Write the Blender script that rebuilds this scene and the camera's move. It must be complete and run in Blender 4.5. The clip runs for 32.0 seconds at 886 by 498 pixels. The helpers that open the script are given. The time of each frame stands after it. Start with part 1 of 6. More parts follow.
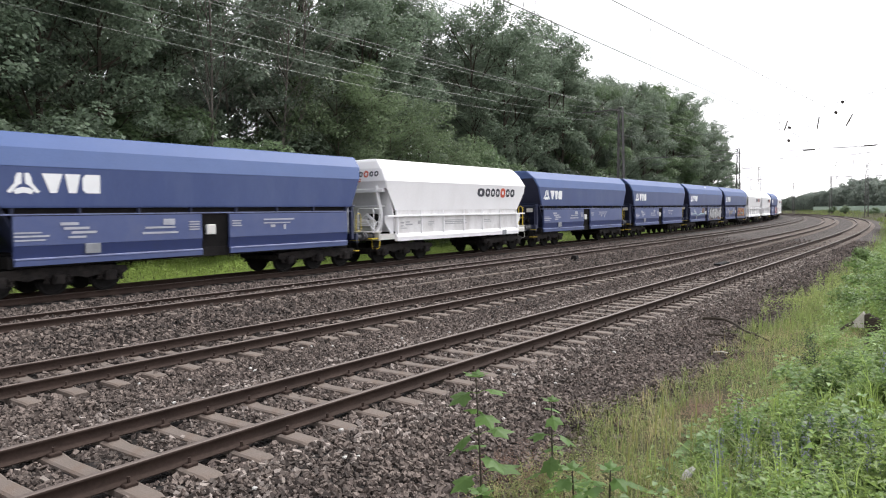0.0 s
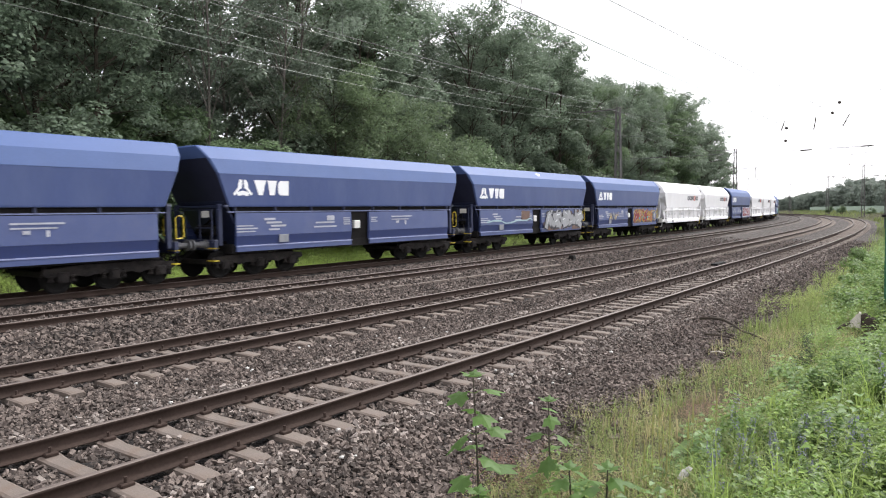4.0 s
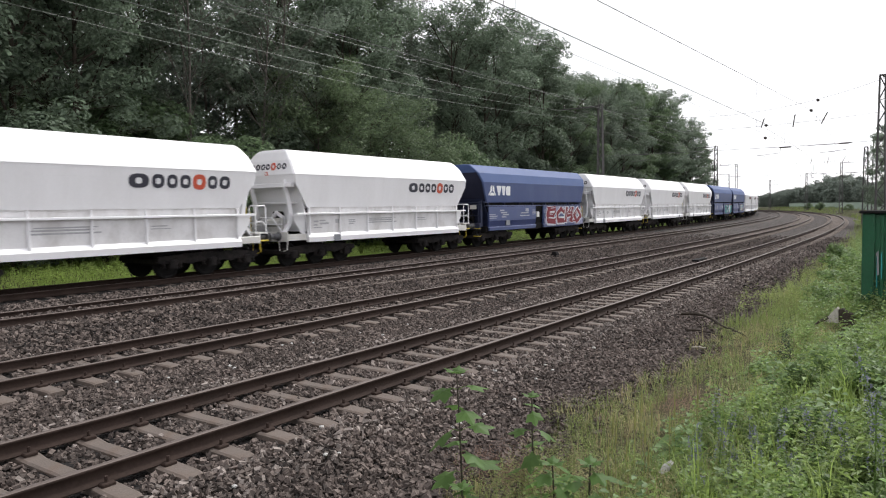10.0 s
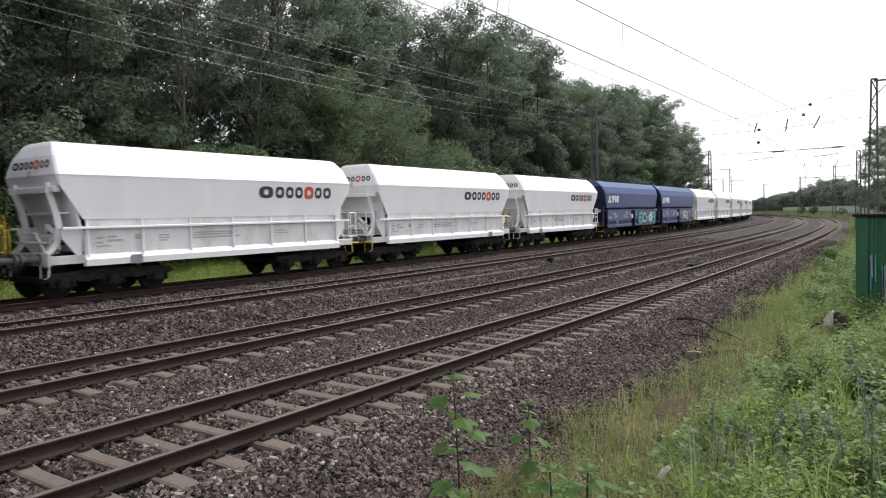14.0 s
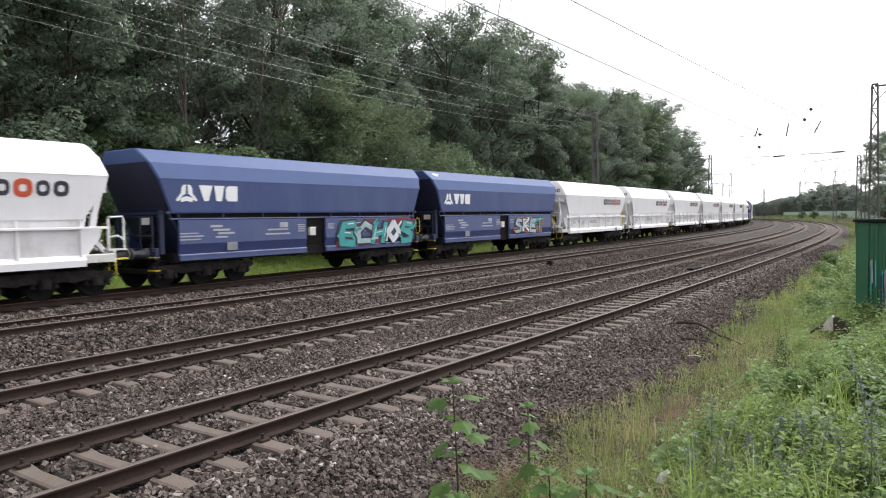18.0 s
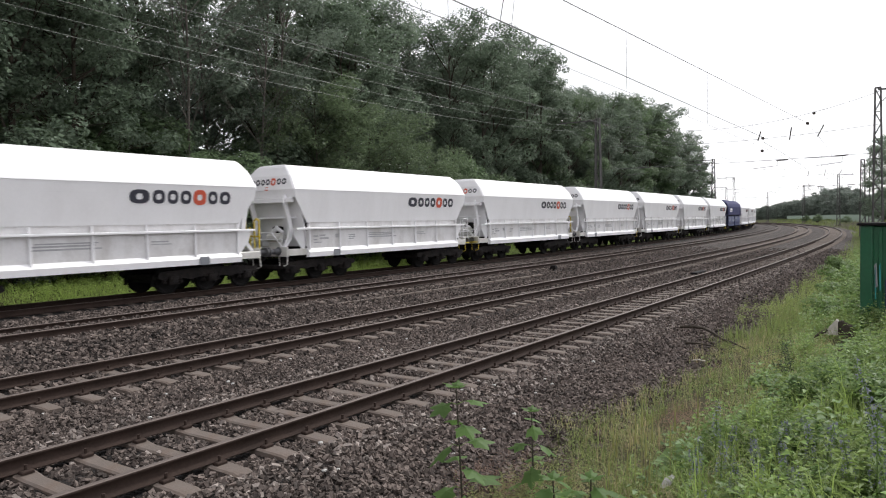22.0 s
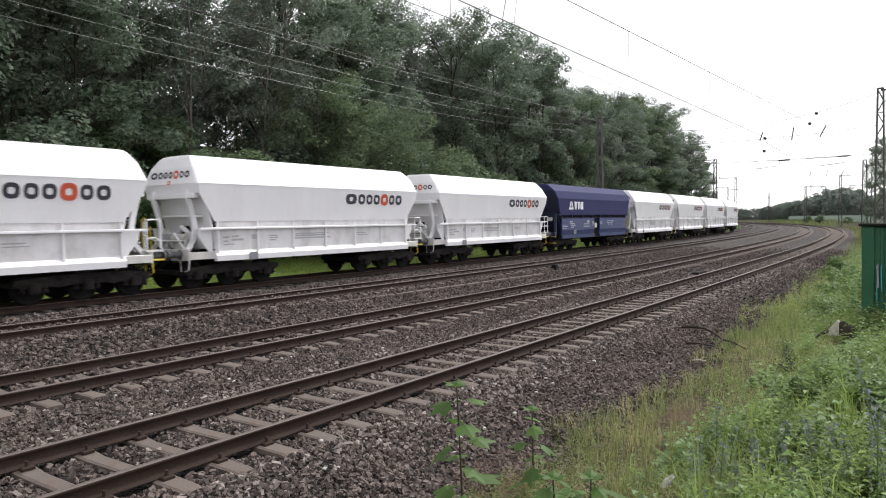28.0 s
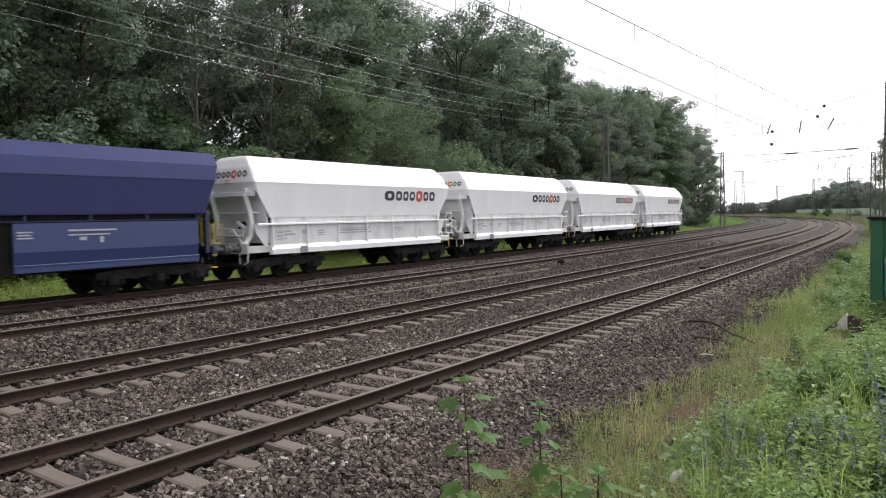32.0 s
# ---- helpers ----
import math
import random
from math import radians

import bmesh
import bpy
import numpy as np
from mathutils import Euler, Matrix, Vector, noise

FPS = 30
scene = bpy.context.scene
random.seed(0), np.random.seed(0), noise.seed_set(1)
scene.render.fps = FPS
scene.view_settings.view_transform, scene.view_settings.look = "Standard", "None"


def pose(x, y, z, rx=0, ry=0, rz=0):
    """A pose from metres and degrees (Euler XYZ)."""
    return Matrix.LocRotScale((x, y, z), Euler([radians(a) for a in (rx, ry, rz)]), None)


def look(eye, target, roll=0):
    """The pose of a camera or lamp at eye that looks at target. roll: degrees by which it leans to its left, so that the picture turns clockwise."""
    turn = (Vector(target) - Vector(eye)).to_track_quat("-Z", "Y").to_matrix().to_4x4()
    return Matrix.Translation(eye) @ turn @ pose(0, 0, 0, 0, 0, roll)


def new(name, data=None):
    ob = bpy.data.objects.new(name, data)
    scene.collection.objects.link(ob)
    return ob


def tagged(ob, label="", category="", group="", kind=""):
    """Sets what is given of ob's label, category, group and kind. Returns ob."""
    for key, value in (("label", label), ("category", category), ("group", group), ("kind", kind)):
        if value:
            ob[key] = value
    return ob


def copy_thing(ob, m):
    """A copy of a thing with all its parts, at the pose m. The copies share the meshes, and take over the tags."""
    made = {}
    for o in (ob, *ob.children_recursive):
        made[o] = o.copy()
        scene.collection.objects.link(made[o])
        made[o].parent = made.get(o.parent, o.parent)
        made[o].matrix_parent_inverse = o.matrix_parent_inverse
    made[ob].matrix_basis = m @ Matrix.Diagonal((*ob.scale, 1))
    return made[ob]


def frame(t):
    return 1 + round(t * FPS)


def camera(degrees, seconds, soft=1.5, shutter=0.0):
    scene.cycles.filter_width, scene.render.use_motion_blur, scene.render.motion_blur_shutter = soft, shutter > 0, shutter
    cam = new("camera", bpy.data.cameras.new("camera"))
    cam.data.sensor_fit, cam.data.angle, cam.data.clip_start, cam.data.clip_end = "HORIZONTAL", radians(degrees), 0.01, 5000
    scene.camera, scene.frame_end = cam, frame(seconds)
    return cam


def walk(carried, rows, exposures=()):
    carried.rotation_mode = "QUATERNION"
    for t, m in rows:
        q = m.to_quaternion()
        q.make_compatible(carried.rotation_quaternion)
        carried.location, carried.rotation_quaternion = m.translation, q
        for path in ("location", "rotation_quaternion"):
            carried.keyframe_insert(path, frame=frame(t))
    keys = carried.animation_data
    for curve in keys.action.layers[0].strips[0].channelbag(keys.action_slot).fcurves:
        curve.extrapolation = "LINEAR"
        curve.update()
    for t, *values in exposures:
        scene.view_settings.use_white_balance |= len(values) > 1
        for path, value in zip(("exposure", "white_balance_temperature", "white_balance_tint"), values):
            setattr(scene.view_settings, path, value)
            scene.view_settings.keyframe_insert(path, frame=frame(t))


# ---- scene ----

# camera: held by hand on the lineside, only turning a little
EYE_Z = 2.367
cam = camera(63.78, 32.0, soft=1.1, shutter=0.25)
PANS = [(0,36.90,-2.95,-0.88),(0.5,37.03,-2.94,-0.83),(1,37.15,-2.94,-0.83),(1.5,37.23,-2.93,-0.85),(2,37.24,-2.90,-0.82),(2.5,37.16,-2.87,-0.80),(3,37.02,-2.87,-0.83),(3.5,36.88,-2.91,-0.84),(5.5,36.08,-3.18,-0.77),(6,35.97,-3.25,-0.76),(6.5,35.84,-3.33,-0.74),(7,35.73,-3.42,-0.76),(7.5,35.69,-3.50,-0.81),(8,35.72,-3.56,-0.84),(8.5,35.72,-3.57,-0.84),(9,35.59,-3.48,-0.84),(9.5,35.44,-3.35,-0.84),(10,35.35,-3.26,-0.86),(10.5,35.32,-3.21,-0.86),(11,35.30,-3.17,-0.87),(11.5,35.27,-3.09,-0.93),(12,35.21,-3.00,-1.05),(12.5,35.17,-2.95,-1.20),(13,35.13,-2.89,-1.29),(13.5,35.05,-2.80,-1.33),(14,34.97,-2.72,-1.33),(14.5,34.92,-2.67,-1.28),(16.5,34.93,-2.40,-1.08),(17,34.97,-2.46,-1.02),(17.5,35.00,-2.51,-0.96),(18,34.98,-2.52,-0.97),(18.5,34.96,-2.48,-1.03),(19,34.95,-2.44,-1.08),(19.5,34.92,-2.42,-1.14),(20,34.92,-2.39,-1.22),(20.5,34.99,-2.31,-1.25),(21,35.08,-2.22,-1.21),(21.5,35.16,-2.16,-1.19),(22,35.22,-2.12,-1.15),(22.5,35.22,-2.08,-1.13),(23,35.19,-2.02,-1.13),(23.5,35.15,-1.97,-1.14),(24,35.15,-1.94,-1.12),(24.5,35.16,-1.94,-1.08),(25,35.19,-1.98,-1.03),(25.5,35.23,-2.03,-0.98),(27.5,35.24,-2.21,-0.88),(28,35.32,-2.22,-0.88),(28.5,35.38,-2.27,-0.92),(29,35.44,-2.31,-1.02),(29.5,35.54,-2.35,-1.14),(30,35.64,-2.39,-1.21),(30.5,35.68,-2.48,-1.23),(31,35.70,-2.57,-1.23),(31.5,35.77,-2.61,-1.22),(32,35.84,-2.57,-1.22)]
walk(cam, [(t, pose(0, 0, EYE_Z, 90 + tilt, 0, pan - 90) @ pose(0, 0, 0, 0, 0, roll)) for t, pan, tilt, roll in PANS],
     exposures=[(0, 1.06), (1, 0.93), (2, 0.92), (3, 1.24), (3.5, 1.28), (5.5, 1.28), (6, 1.26), (7, 1.15), (8, 0.93), (9, 0.7), (10, 0.6), (11, 0.72), (12, 0.75), (13, 0.65), (14, 0.57), (17, 0.75), (18, 0.87), (19, 0.87), (20, 0.75),
                (21, 0.55), (22, 0.5), (23, 0.57), (24, 0.59), (25, 0.63), (28, 0.68), (29, 0.68), (30, 0.68), (31, 0.72), (32, 0.67)])

# overcast afternoon sky, brightest over the far end of the line
SUN_AZ, SUN_EL = -12.0, 48.0
world = bpy.data.worlds.new("sky")
scene.world = world
world.use_nodes = True
wn = world.node_tree
wn.nodes.clear()
sky = wn.nodes.new("ShaderNodeTexSky")
sky.sky_type, sky.sun_disc = "NISHITA", False
sky.sun_elevation, sky.sun_rotation = radians(SUN_EL), radians(90 - SUN_AZ)
sky.air_density, sky.dust_density, sky.ozone_density = 1.0, 1.0, 1.0
grey = wn.nodes.new("ShaderNodeHueSaturation")
grey.inputs["Saturation"].default_value = 0.12
bg = wn.nodes.new("ShaderNodeBackground")
bg.inputs["Strength"].default_value = 0.15
wout = wn.nodes.new("ShaderNodeOutputWorld")
wn.links.new(sky.outputs[0], grey.inputs["Color"])
cloud = wn.nodes.new("ShaderNodeMix")
cloud.data_type = "RGBA"
cloud.inputs[0].default_value = 0.7
cloud.inputs[7].default_value = (5.45, 5.4, 5.75, 1)
wn.links.new(grey.outputs[0], cloud.inputs[6])
wn.links.new(cloud.outputs[2], bg.inputs["Color"])
wn.links.new(bg.outputs[0], wout.inputs["Surface"])
sun = new("sun", bpy.data.lights.new("sun", "SUN"))
sun.data.energy, sun.data.angle, sun.data.color = 1.9, radians(8), (1.0, 0.98, 0.95)
sd = Vector((math.cos(radians(SUN_EL)) * math.cos(radians(SUN_AZ)), math.cos(radians(SUN_EL)) * math.sin(radians(SUN_AZ)), math.sin(radians(SUN_EL))))
sun.matrix_world = look(sd * 200, (0, 0, 0))


# ---- materials ----
def material(name, color, rough=0.6, metal=0.0, vary=0.25, scale=3.0, fine=40.0, bump=0.1, dirt=None, dirt_amount=0.4, dirt_scale=0.8, stretch=None, tint=0.0, spec=0.5):
    m = bpy.data.materials.new(name)
    m.use_nodes = True
    nt = m.node_tree
    N, K = nt.nodes, nt.links
    b = N["Principled BSDF"]
    b.inputs["Roughness"].default_value = rough
    b.inputs["Metallic"].default_value = metal
    b.inputs["Specular IOR Level"].default_value = spec
    tc = N.new("ShaderNodeTexCoord")
    src = tc.outputs["Object"]
    if stretch:
        mp = N.new("ShaderNodeMapping")
        mp.inputs["Scale"].default_value = stretch
        K.new(src, mp.inputs["Vector"])
        src = mp.outputs[0]
    n1 = N.new("ShaderNodeTexNoise")
    n1.inputs["Scale"].default_value, n1.inputs["Detail"].default_value = scale, 5.0
    n2 = N.new("ShaderNodeTexNoise")
    n2.inputs["Scale"].default_value, n2.inputs["Detail"].default_value = fine, 3.0
    K.new(src, n1.inputs["Vector"])
    K.new(src, n2.inputs["Vector"])
    add = N.new("ShaderNodeMath")
    add.operation = "ADD"
    K.new(n1.outputs[0], add.inputs[0])
    K.new(n2.outputs[0], add.inputs[1])
    rng = N.new("ShaderNodeMapRange")
    rng.inputs["From Min"].default_value, rng.inputs["From Max"].default_value = 0.6, 1.4
    rng.inputs["To Min"].default_value, rng.inputs["To Max"].default_value = 1 - vary, 1 + vary
    K.new(add.outputs[0], rng.inputs["Value"])
    mul = N.new("ShaderNodeMix")
    mul.data_type, mul.blend_type = "RGBA", "MULTIPLY"
    mul.inputs[0].default_value = 1.0
    mul.inputs[6].default_value = (*color, 1)
    K.new(rng.outputs[0], mul.inputs[7])
    last = mul.outputs[2]
    if tint:
        oi = N.new("ShaderNodeObjectInfo")
        geo = N.new("ShaderNodeNewGeometry")
        ra = N.new("ShaderNodeMath")
        ra.operation = "MULTIPLY_ADD"
        K.new(oi.outputs["Random"], ra.inputs[0])
        ra.inputs[1].default_value = 0.35
        K.new(geo.outputs["Random Per Island"], ra.inputs[2])
        r2 = N.new("ShaderNodeMapRange")
        r2.inputs["From Max"].default_value = 1.35
        r2.inputs["To Min"].default_value, r2.inputs["To Max"].default_value = 1 - tint, 1 + tint
        K.new(ra.outputs[0], r2.inputs["Value"])
        m2 = N.new("ShaderNodeMix")
        m2.data_type, m2.blend_type = "RGBA", "MULTIPLY"
        m2.inputs[0].default_value = 1.0
        K.new(last, m2.inputs[6])
        K.new(r2.outputs[0], m2.inputs[7])
        last = m2.outputs[2]
    if dirt:
        n3 = N.new("ShaderNodeTexNoise")
        n3.inputs["Scale"].default_value, n3.inputs["Detail"].default_value, n3.inputs["Roughness"].default_value = dirt_scale, 8.0, 0.7
        K.new(src, n3.inputs["Vector"])
        r3 = N.new("ShaderNodeMapRange")
        r3.inputs["From Min"].default_value, r3.inputs["From Max"].default_value = 0.45, 0.75
        r3.inputs["To Max"].default_value = dirt_amount
        K.new(n3.outputs[0], r3.inputs["Value"])
        m3 = N.new("ShaderNodeMix")
        m3.data_type = "RGBA"
        m3.inputs[7].default_value = (*dirt, 1)
        K.new(r3.outputs[0], m3.inputs[0])
        K.new(last, m3.inputs[6])
        last = m3.outputs[2]
    K.new(last, b.inputs["Base Color"])
    if bump:
        bp = N.new("ShaderNodeBump")
        bp.inputs["Strength"].default_value, bp.inputs["Distance"].default_value = bump, 0.02
        K.new(n2.outputs[0], bp.inputs["Height"])
        K.new(bp.outputs[0], b.inputs["Normal"])
    return m


def leaf_material(name, color, vary=0.4, trans=0.5, gloss=0.35):
    m = material(name, color, rough=0.5, vary=0.3, scale=0.4, fine=6.0, bump=0, tint=vary, spec=gloss)
    nt = m.node_tree
    b = nt.nodes["Principled BSDF"]
    t = nt.nodes.new("ShaderNodeBsdfTranslucent")
    mx = nt.nodes.new("ShaderNodeMixShader")
    mx.inputs[0].default_value = trans
    src = b.inputs["Base Color"].links[0].from_socket
    nt.links.new(src, t.inputs["Color"])
    nt.links.new(b.outputs[0], mx.inputs[1])
    nt.links.new(t.outputs[0], mx.inputs[2])
    nt.links.new(mx.outputs[0], nt.nodes["Material Output"].inputs["Surface"])
    return m


def stone_material(name, color, scale, vary):
    """Broken stone: cells of their own tone, with dark gaps in relief."""
    m = material(name, color, rough=0.9, vary=0.25, scale=0.7, fine=25.0, bump=0, spec=0.25)
    nt = m.node_tree
    N, K = nt.nodes, nt.links
    b = N["Principled BSDF"]
    tc = N.new("ShaderNodeTexCoord")
    v = N.new("ShaderNodeTexVoronoi")
    v.inputs["Scale"].default_value = scale
    K.new(tc.outputs["Object"], v.inputs["Vector"])
    bw = N.new("ShaderNodeSeparateColor")
    K.new(v.outputs["Color"], bw.inputs[0])
    r = N.new("ShaderNodeMapRange")
    r.inputs["To Min"].default_value, r.inputs["To Max"].default_value = 1 - vary, 1 + vary
    K.new(bw.outputs[0], r.inputs["Value"])
    mx = N.new("ShaderNodeMix")
    mx.data_type, mx.blend_type = "RGBA", "MULTIPLY"
    mx.inputs[0].default_value = 1
    K.new(b.inputs["Base Color"].links[0].from_socket, mx.inputs[6])
    K.new(r.outputs[0], mx.inputs[7])
    K.new(mx.outputs[2], b.inputs["Base Color"])
    bp = N.new("ShaderNodeBump")
    bp.invert = True
    bp.inputs["Strength"].default_value, bp.inputs["Distance"].default_value = 1.0, 0.04
    K.new(v.outputs["Distance"], bp.inputs["Height"])
    K.new(bp.outputs[0], b.inputs["Normal"])
    return m


M_WHITE = material("white_paint", (0.82, 0.815, 0.83), rough=0.38, vary=0.04, scale=1.2, fine=30, bump=0.02, dirt=(0.46, 0.43, 0.41), dirt_amount=0.15, dirt_scale=0.9, stretch=(1, 1, 0.35))
M_GREYWHITE = material("dusty_white_paint", (0.62, 0.61, 0.58), rough=0.5, vary=0.08, scale=1.5, fine=30, bump=0.02, dirt=(0.3, 0.26, 0.22), dirt_amount=0.5, dirt_scale=1.6)
M_BLUE = material("blue_paint", (0.052, 0.076, 0.19), rough=0.4, spec=0.3, vary=0.08, scale=0.8, fine=20, bump=0.02, dirt=(0.10, 0.13, 0.24), dirt_amount=0.5, dirt_scale=0.6, stretch=(1, 1, 0.3))
M_NAVY = material("dark_blue_paint", (0.036, 0.038, 0.108), rough=0.7, spec=0.15, vary=0.1, scale=0.8, fine=20, bump=0.02, dirt=(0.03, 0.05, 0.14), dirt_amount=0.5, dirt_scale=0.6)
M_HERB2 = leaf_material("yellow_green_leaf", (0.21, 0.29, 0.085))
M_BLUELOW = material("dusty_blue_paint", (0.055, 0.078, 0.195), rough=0.5, vary=0.12, scale=1.5, fine=25, bump=0.03, dirt=(0.09, 0.10, 0.16), dirt_amount=0.45, dirt_scale=1.5)
M_LAV = material("faded_blue_sill", (0.20, 0.23, 0.40), rough=0.55, vary=0.2, scale=2, fine=20, bump=0.03, dirt=(0.08, 0.08, 0.12), dirt_amount=0.6, dirt_scale=3)
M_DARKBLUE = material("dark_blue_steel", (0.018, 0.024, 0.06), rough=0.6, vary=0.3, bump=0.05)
M_ENDBLUE = material("blackish_blue_paint", (0.022, 0.024, 0.045), rough=0.7, vary=0.3, scale=1.2, bump=0.04, spec=0.2)
M_BLACK = material("black_steel", (0.013, 0.012, 0.012), rough=0.85, vary=0.4, scale=4, bump=0.15, spec=0.15)
M_BOGIE = material("bogie_steel", (0.018, 0.016, 0.016), rough=0.75, vary=0.6, scale=5, bump=0.2, dirt=(0.06, 0.05, 0.042), dirt_amount=0.5, dirt_scale=4, spec=0.12)
M_BUFFER = material("greased_buffer", (0.10, 0.10, 0.105), rough=0.45, vary=0.35, bump=0.05)
M_LOGOW = material("white_marking", (0.82, 0.83, 0.84), rough=0.5, vary=0.05, bump=0)
M_LOGOK = material("dark_marking", (0.03, 0.03, 0.045), rough=0.5, vary=0.1, bump=0)
M_LOGOR = material("orange_red_marking", (0.55, 0.085, 0.04), rough=0.5, vary=0.1, bump=0)
M_STENCIL = material("faded_stencil", (0.36, 0.37, 0.42), rough=0.6, vary=0.3, bump=0)
M_GLINT = material("painted_glint", (0.42, 0.45, 0.52), rough=0.7, vary=0.4, scale=6, bump=0)
M_STENCILK = material("grey_stencil", (0.40, 0.40, 0.41), rough=0.6, vary=0.3, bump=0)
M_YELLOW = material("yellow_paint", (0.55, 0.42, 0.03), rough=0.5, vary=0.15, bump=0.03)
M_RAIL = material("rusty_rail", (0.038, 0.025, 0.02), rough=0.85, vary=0.35, scale=3, fine=30, bump=0.1, spec=0.2)
M_RAILTOP = material("worn_rail_head", (0.11, 0.085, 0.074), rough=0.6, metal=0.2, vary=0.2, scale=2, bump=0.02)
M_CONC = material("weathered_concrete", (0.12, 0.097, 0.083), rough=0.9, vary=0.2, scale=4, fine=50, bump=0.25, dirt=(0.10, 0.066, 0.047), dirt_amount=0.8, dirt_scale=3, tint=0.25)
# near bed darkened to put shade into the gaps between loose stones
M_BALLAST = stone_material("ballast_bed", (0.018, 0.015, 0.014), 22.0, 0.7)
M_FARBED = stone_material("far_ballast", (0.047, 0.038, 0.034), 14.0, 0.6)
M_SHADEBED = stone_material("oily_ballast", (0.016, 0.014, 0.013), 20.0, 0.6)
M_STONE = material("broken_stone", (0.102, 0.082, 0.072), rough=0.85, vary=0.45, scale=0.9, fine=60, bump=0.2, tint=0.92, spec=0.25)
M_STONEPALE = material("pale_dusty_stone", (0.20, 0.172, 0.155), rough=0.9, vary=0.35, scale=0.9, fine=60, bump=0.2, tint=0.6, spec=0.25)
M_SOIL = material("weedy_soil", (0.04, 0.042, 0.02), rough=1.0, vary=0.5, scale=0.6, fine=9, bump=0.6, dirt=(0.11, 0.085, 0.06), dirt_amount=0.7, dirt_scale=0.35, spec=0.1)
M_GRASS = leaf_material("meadow_grass", (0.2, 0.25, 0.085))
M_DRYGRASS = leaf_material("dry_grass", (0.29, 0.245, 0.15))
M_HERB = leaf_material("herb_leaf", (0.175, 0.265, 0.075))
M_LEAF1 = leaf_material("oak_leaf", (0.17, 0.22, 0.155), gloss=0.2)
M_LEAF2 = leaf_material("birch_leaf", (0.17, 0.21, 0.16), gloss=0.2)
M_LEAF3 = leaf_material("bush_leaf", (0.135, 0.195, 0.10))
M_LEAF4 = leaf_material("hornbeam_leaf", (0.13, 0.175, 0.095), gloss=0.2)
M_BARK = material("dark_bark", (0.06, 0.05, 0.04), rough=0.95, vary=0.4, scale=3, fine=20, bump=0.5, spec=0.1)
M_BIRCH = material("pale_bark", (0.15, 0.135, 0.12), rough=0.9, vary=0.5, scale=2, fine=14, bump=0.3, spec=0.1)
M_MAST = material("grey_mast_steel", (0.095, 0.09, 0.088), rough=0.7, vary=0.3, bump=0.05)
M_WIRE = material("catenary_wire", (0.07, 0.07, 0.07), rough=0.6, vary=0.2, bump=0)
M_INSUL = material("brown_insulator", (0.05, 0.035, 0.03), rough=0.3, vary=0.2, bump=0)
M_GREEN = material("green_sheet_metal", (0.015, 0.10, 0.045), rough=0.42, vary=0.2, scale=1.5, fine=20, bump=0.05, dirt=(0.05, 0.09, 0.06), dirt_amount=0.5)
# far foliage colour lightened to stand for haze over the distance
M_FARLEAF = leaf_material("haze_lightened_leaf", (0.16, 0.195, 0.16))
M_FLOWER = leaf_material("blue_flower", (0.2, 0.215, 0.26))
M_STALK = leaf_material("pale_stalk", (0.36, 0.36, 0.14))
M_GRAFWHITE = material("pale_spray_paint", (0.6, 0.63, 0.65), rough=0.6, vary=0.3, scale=3, bump=0)
M_GRAFTEAL = material("teal_spray_paint", (0.04, 0.30, 0.30), rough=0.6, vary=0.3, scale=3, bump=0)
M_GRAFRED = material("red_spray_paint", (0.19, 0.014, 0.026), rough=0.6, vary=0.3, scale=3, bump=0)
M_GRAFYEL = material("yellow_spray_paint", (0.38, 0.27, 0.06), rough=0.6, vary=0.3, scale=3, bump=0)
M_GRAFSIL = material("silver_spray_paint", (0.27, 0.275, 0.285), rough=0.5, vary=0.3, scale=3, bump=0)
M_GRAFORANGE = material("orange_spray_paint", (0.30, 0.10, 0.035), rough=0.6, vary=0.3, scale=3, bump=0)
M_GRAFBLACK = material("black_spray_paint", (0.03, 0.03, 0.04), rough=0.6, vary=0.3, scale=3, bump=0)
M_GRAFBROWN = material("brown_spray_paint", (0.13, 0.075, 0.055), rough=0.6, vary=0.3, scale=3, bump=0)
M_FENCE = material("pale_green_fence", (0.22, 0.30, 0.22), rough=0.6, vary=0.2, bump=0.02)
M_CUT = material("pale_cut_wood", (0.5, 0.47, 0.41), rough=0.9, vary=0.3, scale=6, bump=0.3)
M_PALESTONE = material("pale_stone", (0.42, 0.41, 0.39), rough=0.85, vary=0.25, scale=10, bump=0.2)
M_VERGE = leaf_material("verge_grass", (0.27, 0.36, 0.10))
# roof blue lightened against M_BLUE for the sky's light on it
M_BLUEROOF = material("skylit_blue_paint", (0.062, 0.1, 0.23), rough=0.6, spec=0.25, vary=0.08, scale=0.8, fine=20, bump=0.02, dirt=(0.09, 0.125, 0.25), dirt_amount=0.35, dirt_scale=0.6)
M_FEEDER = material("feeder_wire", (0.15, 0.16, 0.14), rough=0.5, vary=0.2, bump=0)
M_BRAMBLE = leaf_material("bramble_leaf", (0.15, 0.235, 0.075))
M_SCRUB = leaf_material("olive_scrub", (0.235, 0.285, 0.095), 0.5)
M_SCRUBDRY = leaf_material("dry_scrub", (0.36, 0.315, 0.165), 0.5)
M_DEAD = leaf_material("red_brown_scrub", (0.25, 0.155, 0.115), 0.4)
M_SAPLEAF = leaf_material("sapling_leaf", (0.125, 0.22, 0.062), 0.5, 0.45, 0.2)
M_SAPSTEM = material("reddish_stem", (0.05, 0.042, 0.03), rough=0.7, vary=0.3, bump=0)
M_HERBDARK = leaf_material("deep_green_leaf", (0.085, 0.14, 0.045), 0.4)
